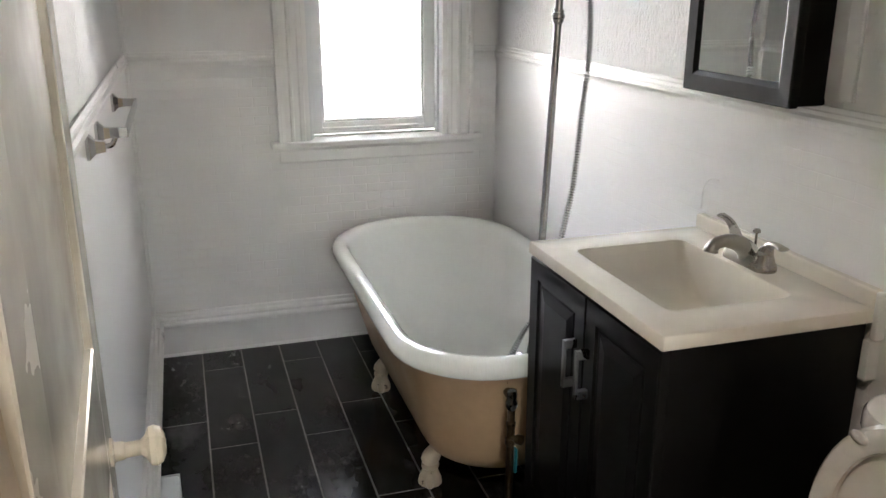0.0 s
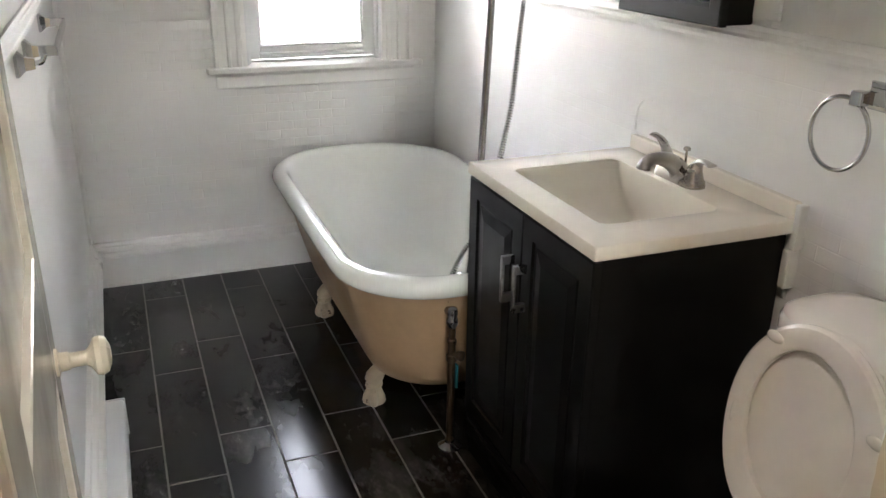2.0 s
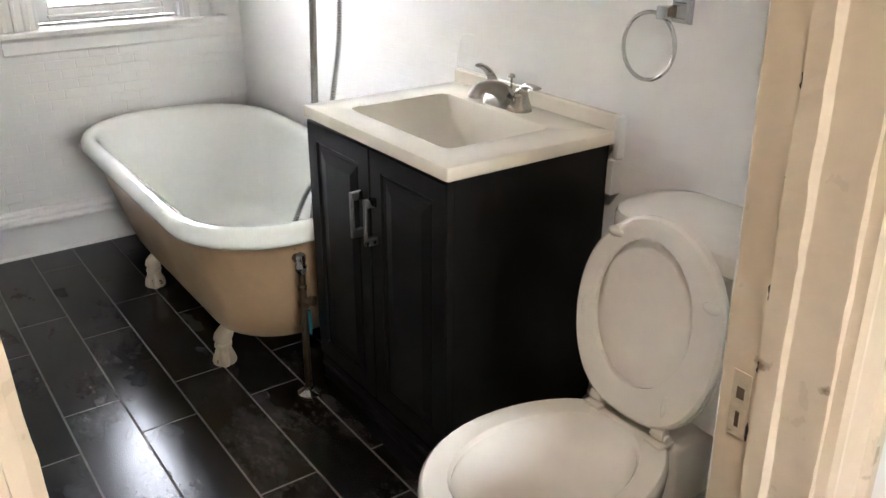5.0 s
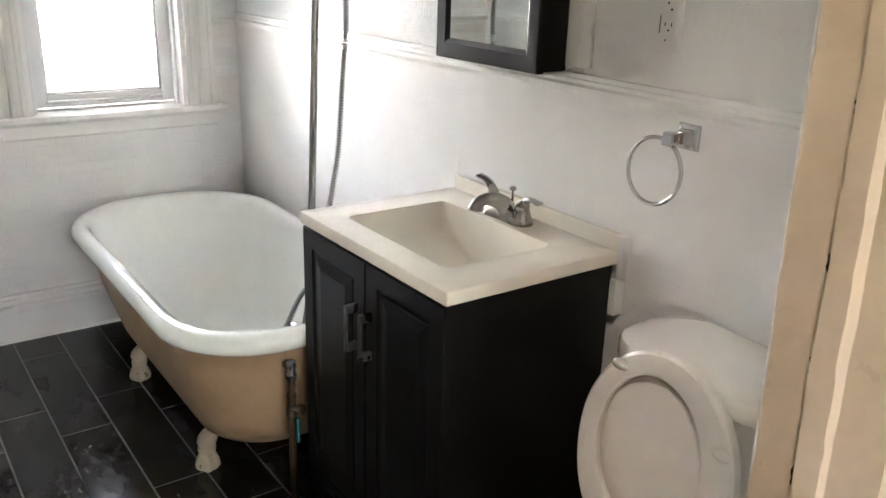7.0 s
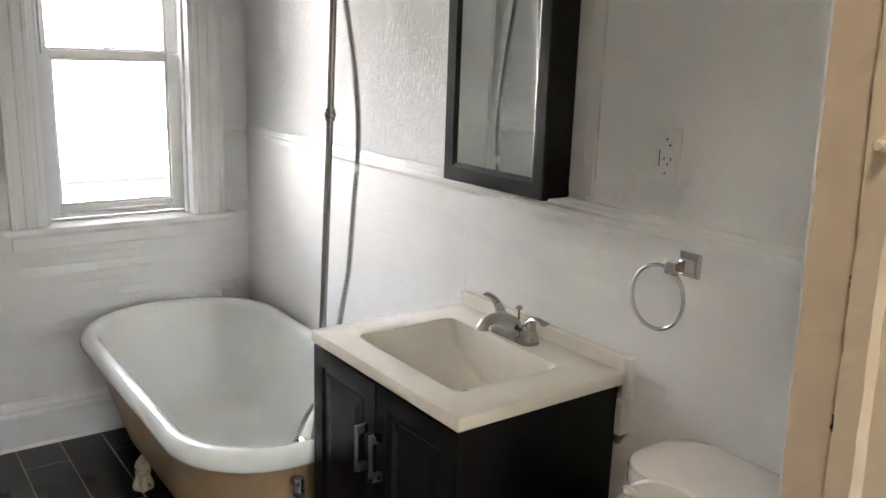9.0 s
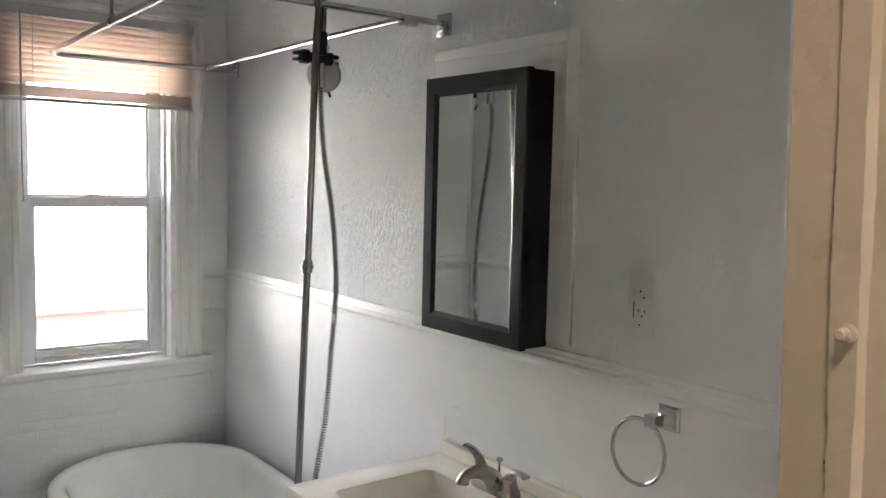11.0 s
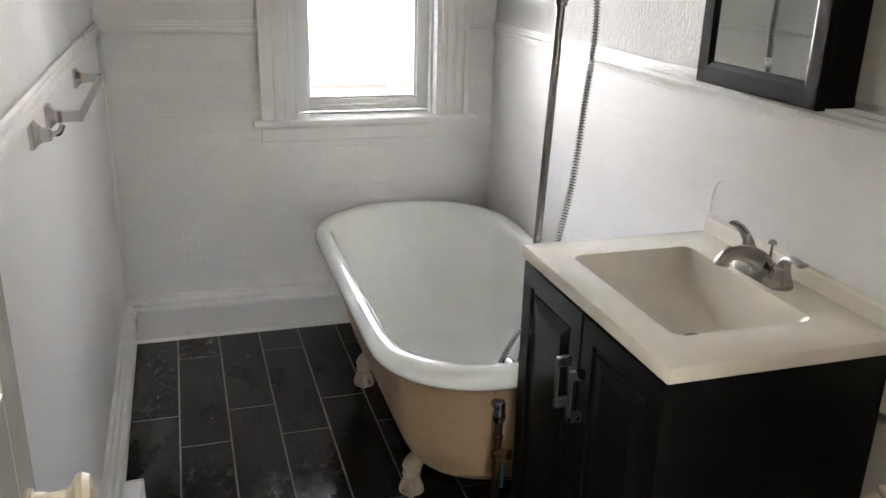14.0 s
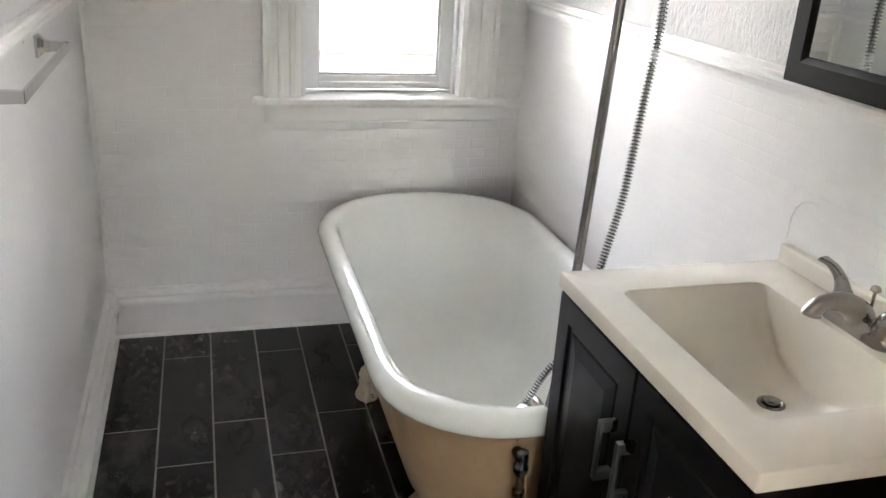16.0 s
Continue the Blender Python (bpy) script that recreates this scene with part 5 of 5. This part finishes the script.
GLASSY_WATER = basic("bowl_water", (0.5, 0.5, 0.47), 0.03, vary=0.02, bump=0.0, rough_vary=0.0)
toilet()


# ---- door, open against the left wall ----
def room_door():
    d = tagged(thing("door_1", (0.07, 1.41, 0.0), "cream painted panel door standing open, round knob", "door"), kind="structure")
    a, b = Vector((0.070, 1.068, 0)), Vector((0.031, 1.765, 0))
    L = (b - a).length
    u = (b - a).normalized()
    nrm = Vector((u.y, -u.x, 0))
    m = Matrix(((u.x, nrm.x, 0, a.x), (u.y, nrm.y, 0, a.y), (0, 0, 1, 0.008), (0, 0, 0, 1)))

    def put(bm):
        bmesh.ops.transform(bm, matrix=m, verts=bm.verts)
        return bm
    H = 2.0
    bars = [("stile", 0, 0.11, 0, H), ("stile", L - 0.11, L, 0, H), ("rail", 0.11, L - 0.11, 0, 0.22), ("rail", 0.11, L - 0.11, 0.80, 0.98), ("rail", 0.11, L - 0.11, H - 0.12, H)]
    for nm, u0, u1, z0, z1 in bars:
        part(nm, put(boxed(u0, u1, -0.036, 0.0, z0, z1, 0.002, 1)), DOOR_PAINT, d)
    for z0, z1 in ((0.22, 0.80), (0.98, H - 0.12)):
        part("panel", put(boxed(0.105, L - 0.105, -0.024, -0.010, z0 - 0.005, z1 + 0.005, 0.002, 1)), DOOR_PAINT, d)
    # hardware
    zk = 0.80
    bm = bmesh.new()
    turned(bm, (L - 0.058, 0.0, zk), (0, 1, 0), [(0, 0.02), (0.004, 0.02), (0.006, 0.014), (0.018, 0.013), (0.02, 0.011), (0.040, 0.011), (0.046, 0.016), (0.052, 0.027), (0.060, 0.029), (0.068, 0.025), (0.073, 0.014), (0.074, 0.004)], 26)
    part("knob", put(bm), KNOB, d, "cream porcelain door knob", True)
    part("latch_plate", put(boxed(L - 0.001, L + 0.002, -0.028, -0.006, zk - 0.06, zk + 0.06, 0.001, 1)), CHROME, d)
    part("latch_bolt", put(boxed(L + 0.001, L + 0.010, -0.024, -0.010, zk + 0.02, zk + 0.05, 0.002, 1)), CHROME, d)


room_door()

lay_floor()
